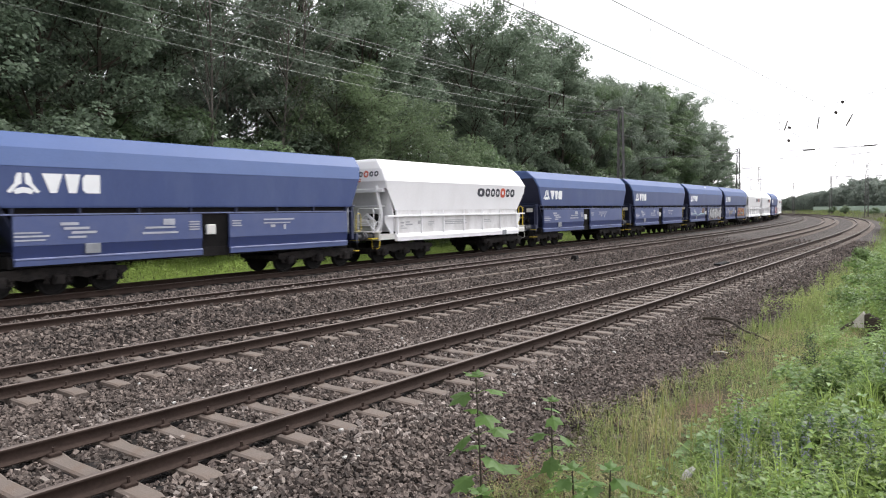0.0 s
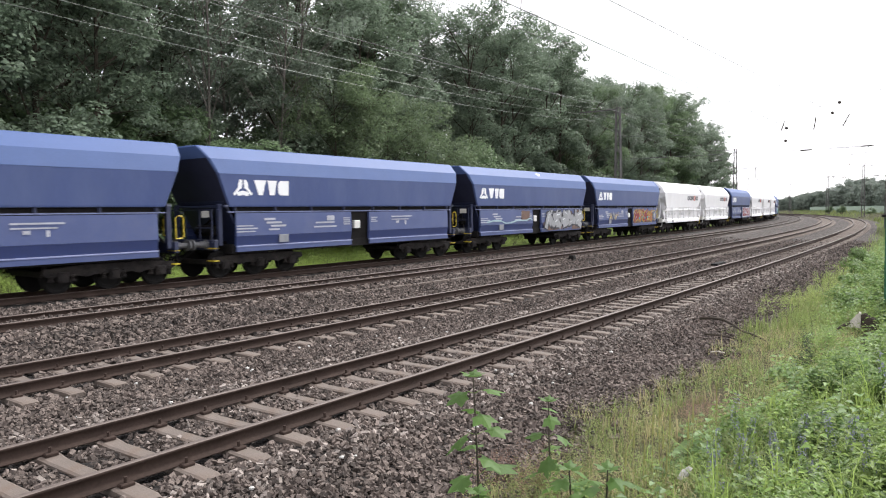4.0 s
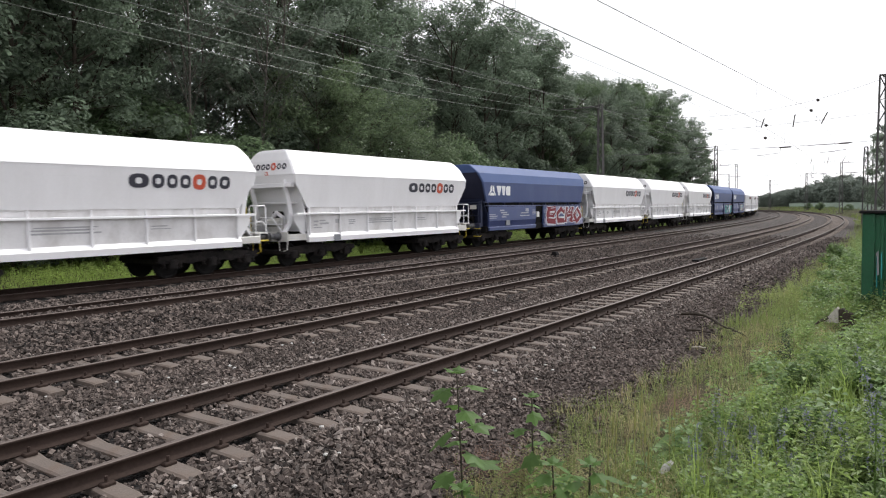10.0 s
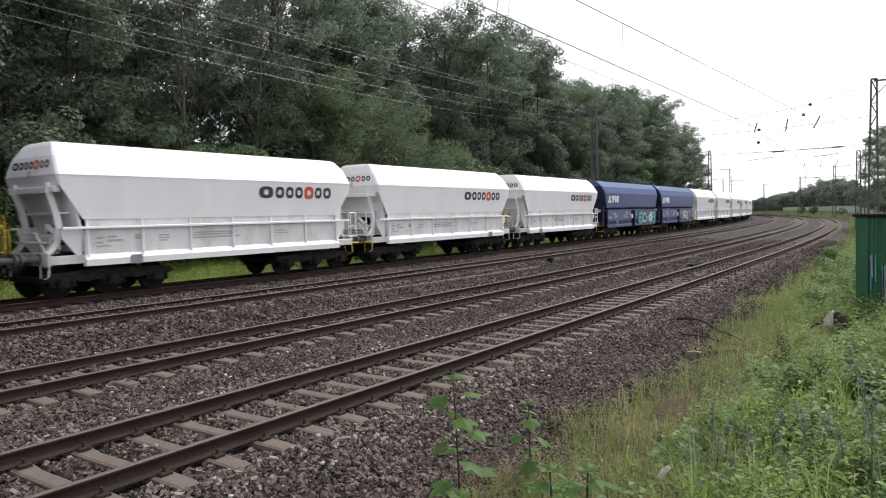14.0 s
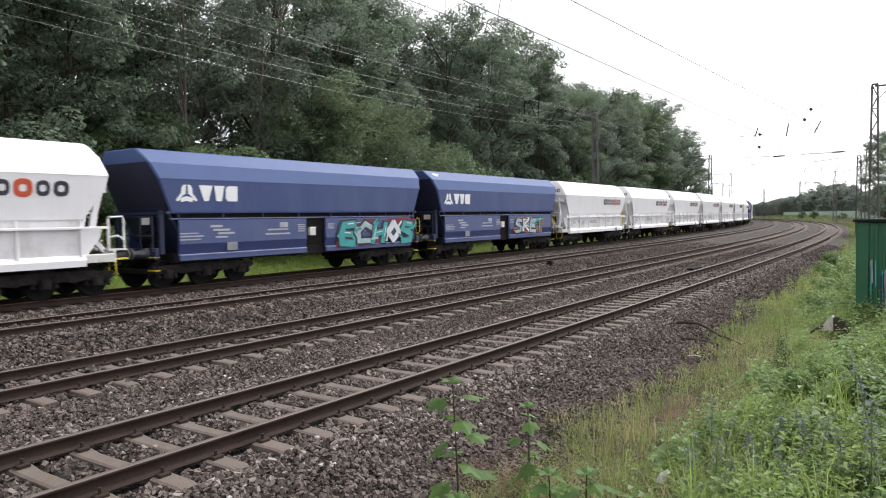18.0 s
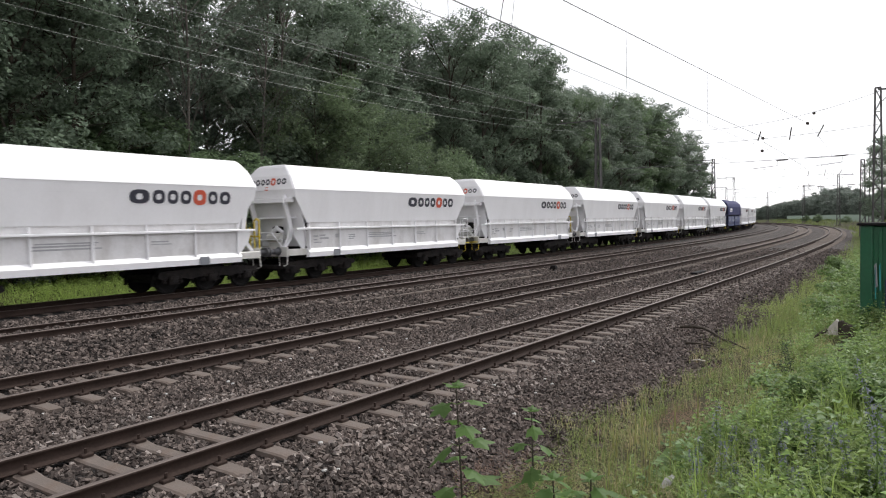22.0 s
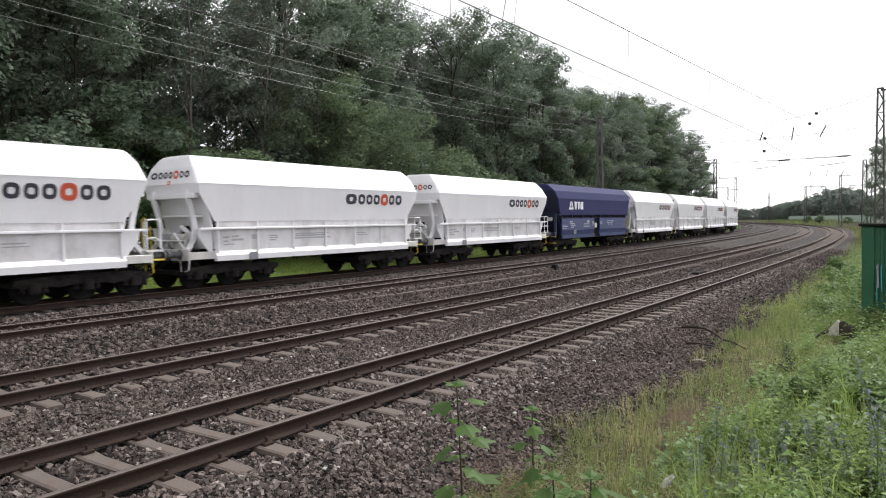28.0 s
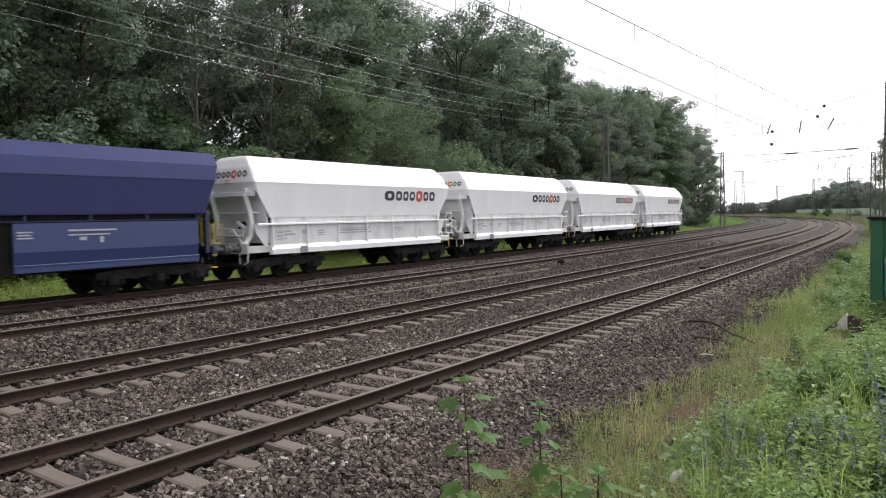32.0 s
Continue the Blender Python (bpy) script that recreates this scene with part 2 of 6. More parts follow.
M_SIDEPLATE = material("dusty_side_plate", (0.76, 0.75, 0.755), rough=0.5, vary=0.1, scale=2, fine=25, bump=0.03, dirt=(0.36, 0.33, 0.30), dirt_amount=0.6, dirt_scale=1.3, stretch=(1, 1, 0.5))
M_GRAFLILAC = material("lilac_grey_spray_paint", (0.27, 0.275, 0.40), rough=0.6, vary=0.4, scale=3, bump=0)
M_GRAFPALE = material("pale_teal_spray_paint", (0.30, 0.42, 0.45), rough=0.6, vary=0.3, scale=3, bump=0)
M_PLATE = material("grey_steel_plate", (0.20, 0.21, 0.23), rough=0.6, vary=0.2, bump=0.03)
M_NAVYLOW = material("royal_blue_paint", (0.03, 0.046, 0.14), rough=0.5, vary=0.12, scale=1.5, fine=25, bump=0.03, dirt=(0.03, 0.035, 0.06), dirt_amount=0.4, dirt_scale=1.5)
M_HERBLIGHT = leaf_material("pale_herb_leaf", (0.20, 0.30, 0.12), 0.35)
M_SPRIG = leaf_material("dark_sprig", (0.035, 0.06, 0.026), 0.3, 0.2)


# ---- mesh helpers ----
class Shape:
    """Vertices and faces of one mesh, gathered piece by piece."""

    def __init__(self):
        self.v, self.f = [], []

    def add(self, verts, faces, m=None):
        k = len(self.v)
        self.v += [tuple(m @ Vector(p)) if m else tuple(p) for p in verts]
        self.f += [tuple(k + i for i in f) for f in faces]
        return self

    def box(self, x0, x1, y0, y1, z0, z1, c=0.0, m=None):
        """A box, its upright edges and top cut off by c."""
        if c <= 0:
            vs = [(x, y, z) for z in (z0, z1) for x, y in ((x0, y0), (x1, y0), (x1, y1), (x0, y1))]
            return self.add(vs, [(3, 2, 1, 0), (4, 5, 6, 7), (0, 1, 5, 4), (1, 2, 6, 5), (2, 3, 7, 6), (3, 0, 4, 7)], m)
        def ring(z, i):
            a0, a1, b0, b1 = x0 + i, x1 - i, y0 + i, y1 - i
            return [(a0 + c, b0, z), (a1 - c, b0, z), (a1, b0 + c, z), (a1, b1 - c, z), (a1 - c, b1, z), (a0 + c, b1, z), (a0, b1 - c, z), (a0, b0 + c, z)]
        return self.loft([ring(z0, 0), ring(z1 - c, 0), ring(z1, c * 0.8)], m=m)

    def loft(self, rings, m=None, caps=True):
        n = len(rings[0])
        vs = [p for r in rings for p in r]
        fs = [(k * n + i, k * n + (i + 1) % n, (k + 1) * n + (i + 1) % n, (k + 1) * n + i) for k in range(len(rings) - 1) for i in range(n)]
        if caps:
            fs += [tuple(range(n - 1, -1, -1)), tuple(range((len(rings) - 1) * n, len(rings) * n))]
        return self.add(vs, fs, m)

    def prism(self, poly, a, b, axis="x", m=None):
        """A flat outline pushed along an axis from a to b."""
        put = {"x": lambda p, d: (d, p[0], p[1]), "y": lambda p, d: (p[0], d, p[1]), "z": lambda p, d: (p[0], p[1], d)}[axis]
        return self.loft([[put(p, a) for p in poly], [put(p, b) for p in poly]], m)

    def tube(self, pts, r, n=6, r2=None):
        """A round bar through points; it may taper from r to r2."""
        rings, up = [], Vector((0, 0, 1))
        pts = [Vector(p) for p in pts]
        for i, p in enumerate(pts):
            d = (pts[min(i + 1, len(pts) - 1)] - pts[max(i - 1, 0)]).normalized()
            a = d.cross(up if abs(d.z) < 0.95 else Vector((1, 0, 0))).normalized()
            b = a.cross(d)
            rr = r if r2 is None else r + (r2 - r) * i / (len(pts) - 1)
            rings.append([tuple(p + (a * math.cos(2 * math.pi * k / n) + b * math.sin(2 * math.pi * k / n)) * rr) for k in range(n)])
        return self.loft(rings)

    def wheel(self, cx, cy, cz, prof, n=20):
        """A body of revolution about the y axis: prof holds (y, radius)."""
        rings = [[(cx + r * math.cos(2 * math.pi * k / n), cy + y, cz + r * math.sin(2 * math.pi * k / n)) for k in range(n)] for y, r in prof]
        return self.loft(rings)

    def mesh(self, name):
        me = bpy.data.meshes.new(name)
        me.from_pydata(self.v, [], self.f)
        me.update()
        return me


def part(name, shape, mat, parent, label="", smooth=False, at=None):
    me = shape.mesh(name) if isinstance(shape, Shape) else shape
    if mat and not me.materials:
        me.materials.append(mat)
    if smooth:
        me.polygons.foreach_set("use_smooth", [True] * len(me.polygons))
    ob = new(name, me)
    ob.parent = parent
    if at is not None:
        ob.matrix_basis = at
    if label:
        ob["label"] = label
    return ob


def thing(name, label, category, group="", kind="", m=None, data=None):
    ob = tagged(new(name, data), label, category, group, kind)
    if m is not None:
        ob.matrix_basis = m
    return ob


def quick_mesh(name, verts, faces, mats):
    """A mesh straight from arrays: verts (n, 3), faces (m, 3 or 4)."""
    verts, faces = np.asarray(verts, np.float32), np.asarray(faces, np.int32)
    me = bpy.data.meshes.new(name)
    k = faces.shape[1]
    me.vertices.add(len(verts))
    me.vertices.foreach_set("co", verts.ravel())
    me.loops.add(faces.size)
    me.loops.foreach_set("vertex_index", faces.ravel())
    me.polygons.add(len(faces))
    me.polygons.foreach_set("loop_start", np.arange(0, faces.size, k, dtype=np.int32))
    me.update(calc_edges=True)
    for mt in mats:
        me.materials.append(mt)
    return me


# ---- plan: one wide curve that tightens beyond eighty metres, all tracks side by side ----
TRACKS = {1: (7.24, 0.0, 0.0), 2: (11.62, 0.02, 0.015), 3: (16.57, 0.20, 0.03), 4: (21.44, 0.22, 0.0)}
LINE_S = np.arange(-300.0, 1601.0)
LINE_BEND = np.interp(LINE_S, [0, 40, 80, 120, 160, 260], [0.0008, 0.00058, 0.00124, 0.00155, 0.0015, 0.0014])
LINE_TURN = np.cumsum(LINE_BEND) - np.cumsum(LINE_BEND)[300]
LINE_X = np.cumsum(np.cos(LINE_TURN)) - np.cumsum(np.cos(LINE_TURN))[300]
LINE_Y = np.cumsum(np.sin(LINE_TURN)) - np.cumsum(np.sin(LINE_TURN))[300]


def heading(s):
    return np.interp(s, LINE_S, LINE_TURN)


def line_np(s, off, z):
    """Places s metres along the line, off metres across it from the camera's foot."""
    a = heading(s)
    return np.stack([np.interp(s, LINE_S, LINE_X) - off * np.sin(a), np.interp(s, LINE_S, LINE_Y) + off * np.cos(a), z + 0 * a], -1)


def on_line(s, off, z=0.0):
    return Vector([float(c) for c in line_np(s, off, z)])


def line_pose(s, off, z=0.0):
    return Matrix.Translation(on_line(s, off, z)) @ Matrix.Rotation(float(heading(s)), 4, "Z")


# height of the ground across the line
ACROSS = [(-400, 0.9), (-60, 0.9), (-3, 0.72), (-0.6, 0.6), (0.4, 0.34), (1.2, 0.1), (2.2, -0.12), (3.4, -0.36), (4.4, -0.42), (5.3, -0.36), (5.85, -0.275), (8.55, -0.275), (9.3, -0.29), (10.2, -0.255), (13.0, -0.25), (14.2, -0.2),
          (15.2, -0.06), (15.7, 0.0), (18.0, 0.01), (19.2, 0.0), (20.0, 0.0), (22.8, 0.0), (23.9, -0.2), (25.5, -0.25), (29, 0.2), (40, 0.8), (80, 1.0), (900, 2.0)]


def ground_z(off):
    return np.interp(off, [a for a, b in ACROSS], [b for a, b in ACROSS])


def sheet(name, offs, s_vals, mat, dz=0.0, rough=0.0, seed=1, edge=None):
    S, O = np.meshgrid(s_vals, offs, indexing="ij")
    rng = np.random.default_rng(seed)
    Z = ground_z(O) + dz + rng.normal(0, 1, S.shape) * rough
    if edge:
        Z -= 0.10 * np.clip((edge + 0.45 + 0.25 * np.sin(S * 0.9) + 0.2 * np.sin(S * 2.3 + 1) - O) / 0.4, 0, 1)
    V = line_np(S, O, Z).reshape(-1, 3)
    a, b = len(s_vals), len(offs)
    i = (np.arange(a - 1)[:, None] * b + np.arange(b - 1)[None, :]).ravel()
    return quick_mesh(name, V, np.stack([i, i + b, i + b + 1, i + 1], 1), [mat])


far_s = np.concatenate([np.arange(-160, -20, 10), np.arange(-20, 60, 0.5), np.arange(60, 200, 4), np.arange(200, 1500, 25)])
offs = np.concatenate([[-900, -500, -200, -60, -20, -8], np.arange(-3, 32, 0.3), [36, 44, 60, 90, 150, 300, 600, 1100]])
ground = thing("ground", "weedy dark soil beside and under the tracks", "ground", kind="structure", data=sheet("ground", offs, far_s, M_SOIL))
near_s, far_bed_s = np.arange(-30, 50.2, 0.3), np.concatenate([np.arange(50, 120, 2), np.arange(120, 700, 10)])
thing("ballast_bed", "crushed stone bed under the tracks, darkened for the gaps between stones", "ballast", kind="structure", data=sheet("ballast_bed", np.arange(3.4, 19.75, 0.15), near_s, M_BALLAST, dz=0.03, rough=0.008, edge=3.7))
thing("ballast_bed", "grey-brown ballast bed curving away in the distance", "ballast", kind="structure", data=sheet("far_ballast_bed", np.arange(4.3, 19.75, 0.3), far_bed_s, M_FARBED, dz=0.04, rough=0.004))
# strip under the train coloured near black to stand for its shade
thing("oily_ballast", "ballast under the far track, coloured dark for the train's shade", "ballast", kind="structure", data=sheet("oily_ballast", np.arange(19.55, 23.4, 0.15), np.concatenate([near_s[:-1], far_bed_s]), M_SHADEBED, dz=0.034, rough=0.006))

# ---- tracks ----
RAIL_PROFILE = [(-0.075, -0.172), (0.075, -0.172), (0.075, -0.16), (0.012, -0.142), (0.009, -0.05), (0.034, -0.036), (0.036, -0.008), (0.026, 0.0), (-0.026, 0.0), (-0.036, -0.008), (-0.034, -0.036), (-0.009, -0.05), (-0.012, -0.142), (-0.075, -0.16)]


def rail_mesh(name, off, z):
    ss = np.concatenate([np.arange(-40, 60, 2.0), np.arange(60, 700, 6.0)])
    prof = np.array(RAIL_PROFILE)
    n = len(prof)
    V = np.concatenate([line_np(np.full(n, s), off + prof[:, 0], z + prof[:, 1]) for s in ss])
    k = (np.arange(len(ss) - 1)[:, None] * n + np.arange(n)[None, :])
    nx = (np.arange(len(ss) - 1)[:, None] * n + (np.arange(n)[None, :] + 1) % n)
    F = np.stack([k, nx, nx + n, k + n], -1).reshape(-1, 4)
    me = quick_mesh(name, V, F, [M_RAIL, M_RAILTOP])
    top = np.tile((np.arange(n) == 7) | (np.arange(n) == 6) | (np.arange(n) == 8), len(ss) - 1).astype(np.int32)
    me.polygons.foreach_set("material_index", top)
    return me


def sleeper_mesh():
    g = Shape()
    def ring(y, w, top):
        return [(-w, y, -0.36), (w, y, -0.36), (w - 0.02, y, top - 0.015), (w - 0.05, y, top), (-w + 0.05, y, top), (-w + 0.02, y, top - 0.015)]
    g.loft([ring(-1.3, 0.13, -0.21), ring(-1.22, 0.14, -0.19), ring(-0.75, 0.145, -0.174), ring(-0.45, 0.125, -0.2), ring(0.45, 0.125, -0.2), ring(0.75, 0.145, -0.174), ring(1.22, 0.14, -0.19), ring(1.3, 0.13, -0.21)])
    return g.mesh("sleeper")


def fastening_mesh():
    g = Shape()
    for s in (-1, 1):
        g.box(-0.07, 0.07, s * 0.12 - 0.045, s * 0.12 + 0.045, -0.18, -0.145, 0.01)
        g.tube([(0.0, s * 0.11, -0.15), (0.0, s * 0.11, -0.09)], 0.018)
    return g.mesh("rail_fastening")


SLEEPER, FASTENING = sleeper_mesh(), fastening_mesh()
SLEEPER.materials.append(M_CONC)
FASTENING.materials.append(M_RAIL)


def track(k):
    off, z, cant = TRACKS[k]
    t = thing("railway_track", "rusty steel rails on concrete sleepers in grey ballast", "track", "tracks", "structure")
    for sd in (-1, 1):
        part("rail", rail_mesh("rail", off + sd * 0.7535, z - sd * 0.7535 * cant), None, t, "rusty rail with a worn bright head")
    return t


track_things = {k: track(k) for k in TRACKS}


def sleepers(k, s0, s1, near):
    off, z, cant = TRACKS[k]
    far_v, far_f, count = [], [], 0
    base_v = np.array([v.co[:] for v in SLEEPER.vertices])
    tri = [tuple(p.vertices) for p in SLEEPER.polygons if len(p.vertices) == 4]
    rng = random.Random(k)
    n = int((s1 - s0) / 0.65)
    for i in range(n):
        s = s0 + i * 0.65
        if near[0] < s < near[1]:
            m = line_pose(s, off, z + rng.uniform(-0.012, 0.004)) @ Matrix.Rotation(-cant, 4, "X") @ Matrix.Rotation(rng.uniform(-0.012, 0.012), 4, "Z")
            part("sleeper", SLEEPER, None, track_things[k], at=m)
            if k < 3:
                for sd in (-1, 1):
                    part("rail_fastening", FASTENING, None, track_things[k], at=m @ Matrix.Translation((0, sd * 0.7535, 0)))
        else:
            m = np.array(line_pose(s, off, z))
            far_f += [tuple(v + len(far_v) * len(base_v) for v in f) for f in tri]
            far_v.append(base_v @ m[:3, :3].T + m[:3, 3])
    me = quick_mesh("far_sleepers", np.concatenate(far_v), far_f, [M_CONC])
    tagged(part("far_sleepers", me, None, track_things[k], "row of concrete sleepers"), kind="stuff")


# ---- the train ----
def bogie(parent, cx, mat=None):
    """Three-axle bogie with its wheelsets; returns the wheelsets."""
    g = Shape()
    for s in (-1, 1):
        y0, y1 = sorted((s * 0.98, s * 1.10))
        g.prism([(-2.05, 0.58), (-1.9, 0.5), (-1.05, 0.5), (-0.8, 0.44), (-0.6, 0.5), (0.6, 0.5), (0.8, 0.44), (1.05, 0.5), (1.9, 0.5), (2.05, 0.58), (2.0, 0.72), (0.9, 0.80), (-0.9, 0.80), (-2.0, 0.72)], y0, y1, "y")
    g.box(-0.35, 0.35, -1.0, 1.0, 0.55, 0.98, 0.04)
    g.box(-2.02, -1.9, -1.0, 1.0, 0.5, 0.66, 0.03)
    g.box(1.9, 2.02, -1.0, 1.0, 0.5, 0.66, 0.03)
    b = part("bogie", g, M_BOGIE, parent, "dark three-axle bogie frame", at=Matrix.Translation((cx, 0, -0.13)))
    sets = []
    for ax in (-1.5, 0.0, 1.5):
        w = Shape()
        for s in (-1, 1):
            w.wheel(0, s * 0.75, 0, [(-0.07 * s, 0.08), (-0.07 * s, 0.36), (-0.06 * s, 0.44), (-0.055 * s, 0.487), (-0.035 * s, 0.49), (-0.03 * s, 0.462), (0.065 * s, 0.455), (0.065 * s, 0.39), (0.03 * s, 0.36), (0.02 * s, 0.14), (0.09 * s, 0.11), (0.09 * s, 0.05)][:: s], 22)
        w.wheel(0, 0, 0, [(-1.05, 0.07), (1.05, 0.07)], 10)
        sets.append(part("wheelset", w, M_BLACK, b, "dark steel wheelset", at=Matrix.Translation((ax, 0, 0.46))))
        for s in (-1, 1):
            a = Shape()
            y0, y1 = sorted((s * 0.96, s * 1.2))
            a.box(ax - 0.16, ax + 0.16, y0, y1, 0.33, 0.62, 0.04)
            a.wheel(ax, s * 1.2, 0.46, [(-0.02, 0.11), (0.03, 0.11), (0.04, 0.06)], 10)
            part("axle_box", a, M_BOGIE, b)
            for dx in (-0.3, 0.3):
                c = Shape()
                prof = [(0.34, 0.09), (0.38, 0.09)] + [(0.4 + 0.05 * q, r) for q in range(4) for r in (0.05, 0.075)] + [(0.62, 0.05)]
                c.loft([[(ax + dx + r * math.cos(k * math.pi / 4), s * 1.05 + r * math.sin(k * math.pi / 4), z + (0.02 if r > 0.06 else 0)) for k in range(8)] for z, r in prof])
                part("coil_spring", c, M_BOGIE, b)
        br = Shape()
        for s in (-1, 1):
            br.box(ax + 0.50, ax + 0.57, s * 0.75 - 0.06, s * 0.75 + 0.06, 0.28, 0.62, 0.02)
        br.box(ax + 0.52, ax + 0.56, -0.75, 0.75, 0.40, 0.48)
        part("brake_gear", br, M_BLACK, b)
    return sets


def buffer_gear(parent, e, half, beam):
    """Buffer beam end: two buffers, coupling hook and hoses at the end e = -1 or 1."""
    for s in (-1, 1):
        g = Shape()
        prof = [(0, 0.13), (0.04, 0.17), (0.08, 0.11), (0.30, 0.11), (0.32, 0.085), (half - beam - 0.09, 0.085), (half - beam - 0.07, 0.22), (half - beam - 0.01, 0.225), (half - beam, 0.12)]
        rings = [[(e * (beam + d), s * 0.875 + r * math.cos(2 * math.pi * k / 16), 1.05 + r * math.sin(2 * math.pi * k / 16) * (0.8 if r > 0.2 else 1)) for k in range(16)] for d, r in prof]
        g.loft(rings)
        part("buffer", g, M_BUFFER, parent, "greasy dark steel buffer")
    g = Shape()
    g.box(min(e * beam, e * (half - 0.05)), max(e * beam, e * (half - 0.05)), -0.05, 0.05, 0.96, 1.08, 0.01)
    g.tube([(e * (half - 0.1), 0, 1.0), (e * (half + 0.02), 0.05, 0.75), (e * (half - 0.05), 0, 0.62)], 0.03)
    part("coupling_hook", g, M_BLACK, parent)
    for s in (-0.35, 0.35):
        g = Shape()
        g.tube([(e * beam, s, 0.9), (e * (beam + 0.25), s, 0.75), (e * (half - 0.1), s * 0.7, 0.5), (e * half, s * 0.3, 0.62)], 0.022)
        part("brake_hose", g, M_BLACK, parent)


def box_rings(levels):
    """Rings of a body whose half length a and half width b change with height z; corners cut by c."""
    out = []
    for z, a, b, c in levels:
        out.append([(-a + c, -b, z), (a - c, -b, z), (a, -b + c, z), (a, b - c, z), (a - c, b, z), (-a + c, b, z), (-a, b - c, z), (-a, -b + c, z)])
    return out


def side_marks(parent, boxes, mat, y, name="marking", label=""):
    """Small painted blocks on both sides, 4 mm proud: (x0, x1, z0, z1)."""
    for s in (-1, 1):
        g = Shape()
        for x0, x1, z0, z1 in boxes:
            a, b = (x0, x1) if s < 0 else (-x1, -x0)
            g.box(a, b, min(s * y, s * (y + 0.005)), max(s * y, s * (y + 0.005)), z0, z1)
        tagged(part(name, g, mat, parent, label), kind="stuff")


def slanted_mark(parent, outline, mat, b0, z0, b1, z1, name, label=""):
    """A flat mark laid on the sloping side between (b0, z0) and (b1, z1), on both sides."""
    for s in (-1, 1):
        g = Shape()
        for poly in outline:
            rings = []
            for lift in (0.004, 0.01):
                ring = []
                for x, z in poly:
                    y = b0 + (b1 - b0) * (z - z0) / (z1 - z0) + lift
                    ring.append((x if s < 0 else -x, s * y, z))
                rings.append(ring)
            g.loft(rings)
        part(name, g, mat, parent, label)


def ring_outline(cx, cz, r, n=18, squash=1.0):
    return [(cx + r * math.cos(2 * math.pi * k / n), cz + r * squash * math.sin(2 * math.pi * k / n)) for k in range(n)]


def ring_mark(parent, cx, cz, ro, ri, st, mat, b0, z0, b1, z1, name, label="", n=18):
    """A rounded ring, one connected flat mesh, on both sloping sides."""
    for s in (-1, 1):
        g = Shape()
        rings = []
        for r, lift in ((ro, 0.002), (ro, 0.01), (ri, 0.01), (ri, 0.002)):
            ring = []
            for k in range(n):
                c, d = math.cos(2 * math.pi * k / n), math.sin(2 * math.pi * k / n)
                x = cx + (r * st - (0 if r == ro else (st - 1) * 0.06)) * math.copysign(abs(c) ** 0.75, c)
                z = cz + r * math.copysign(abs(d) ** 0.75, d)
                ring.append((x if s < 0 else -x, s * (b0 + (b1 - b0) * (z - z0) / (z1 - z0) + lift), z))
            rings.append(ring)
        g.loft(rings, caps=False)
        part(name, g, mat, parent, label)


WH, WB = 7.039, 6.3    # white wagon: half length over buffers, buffer beam


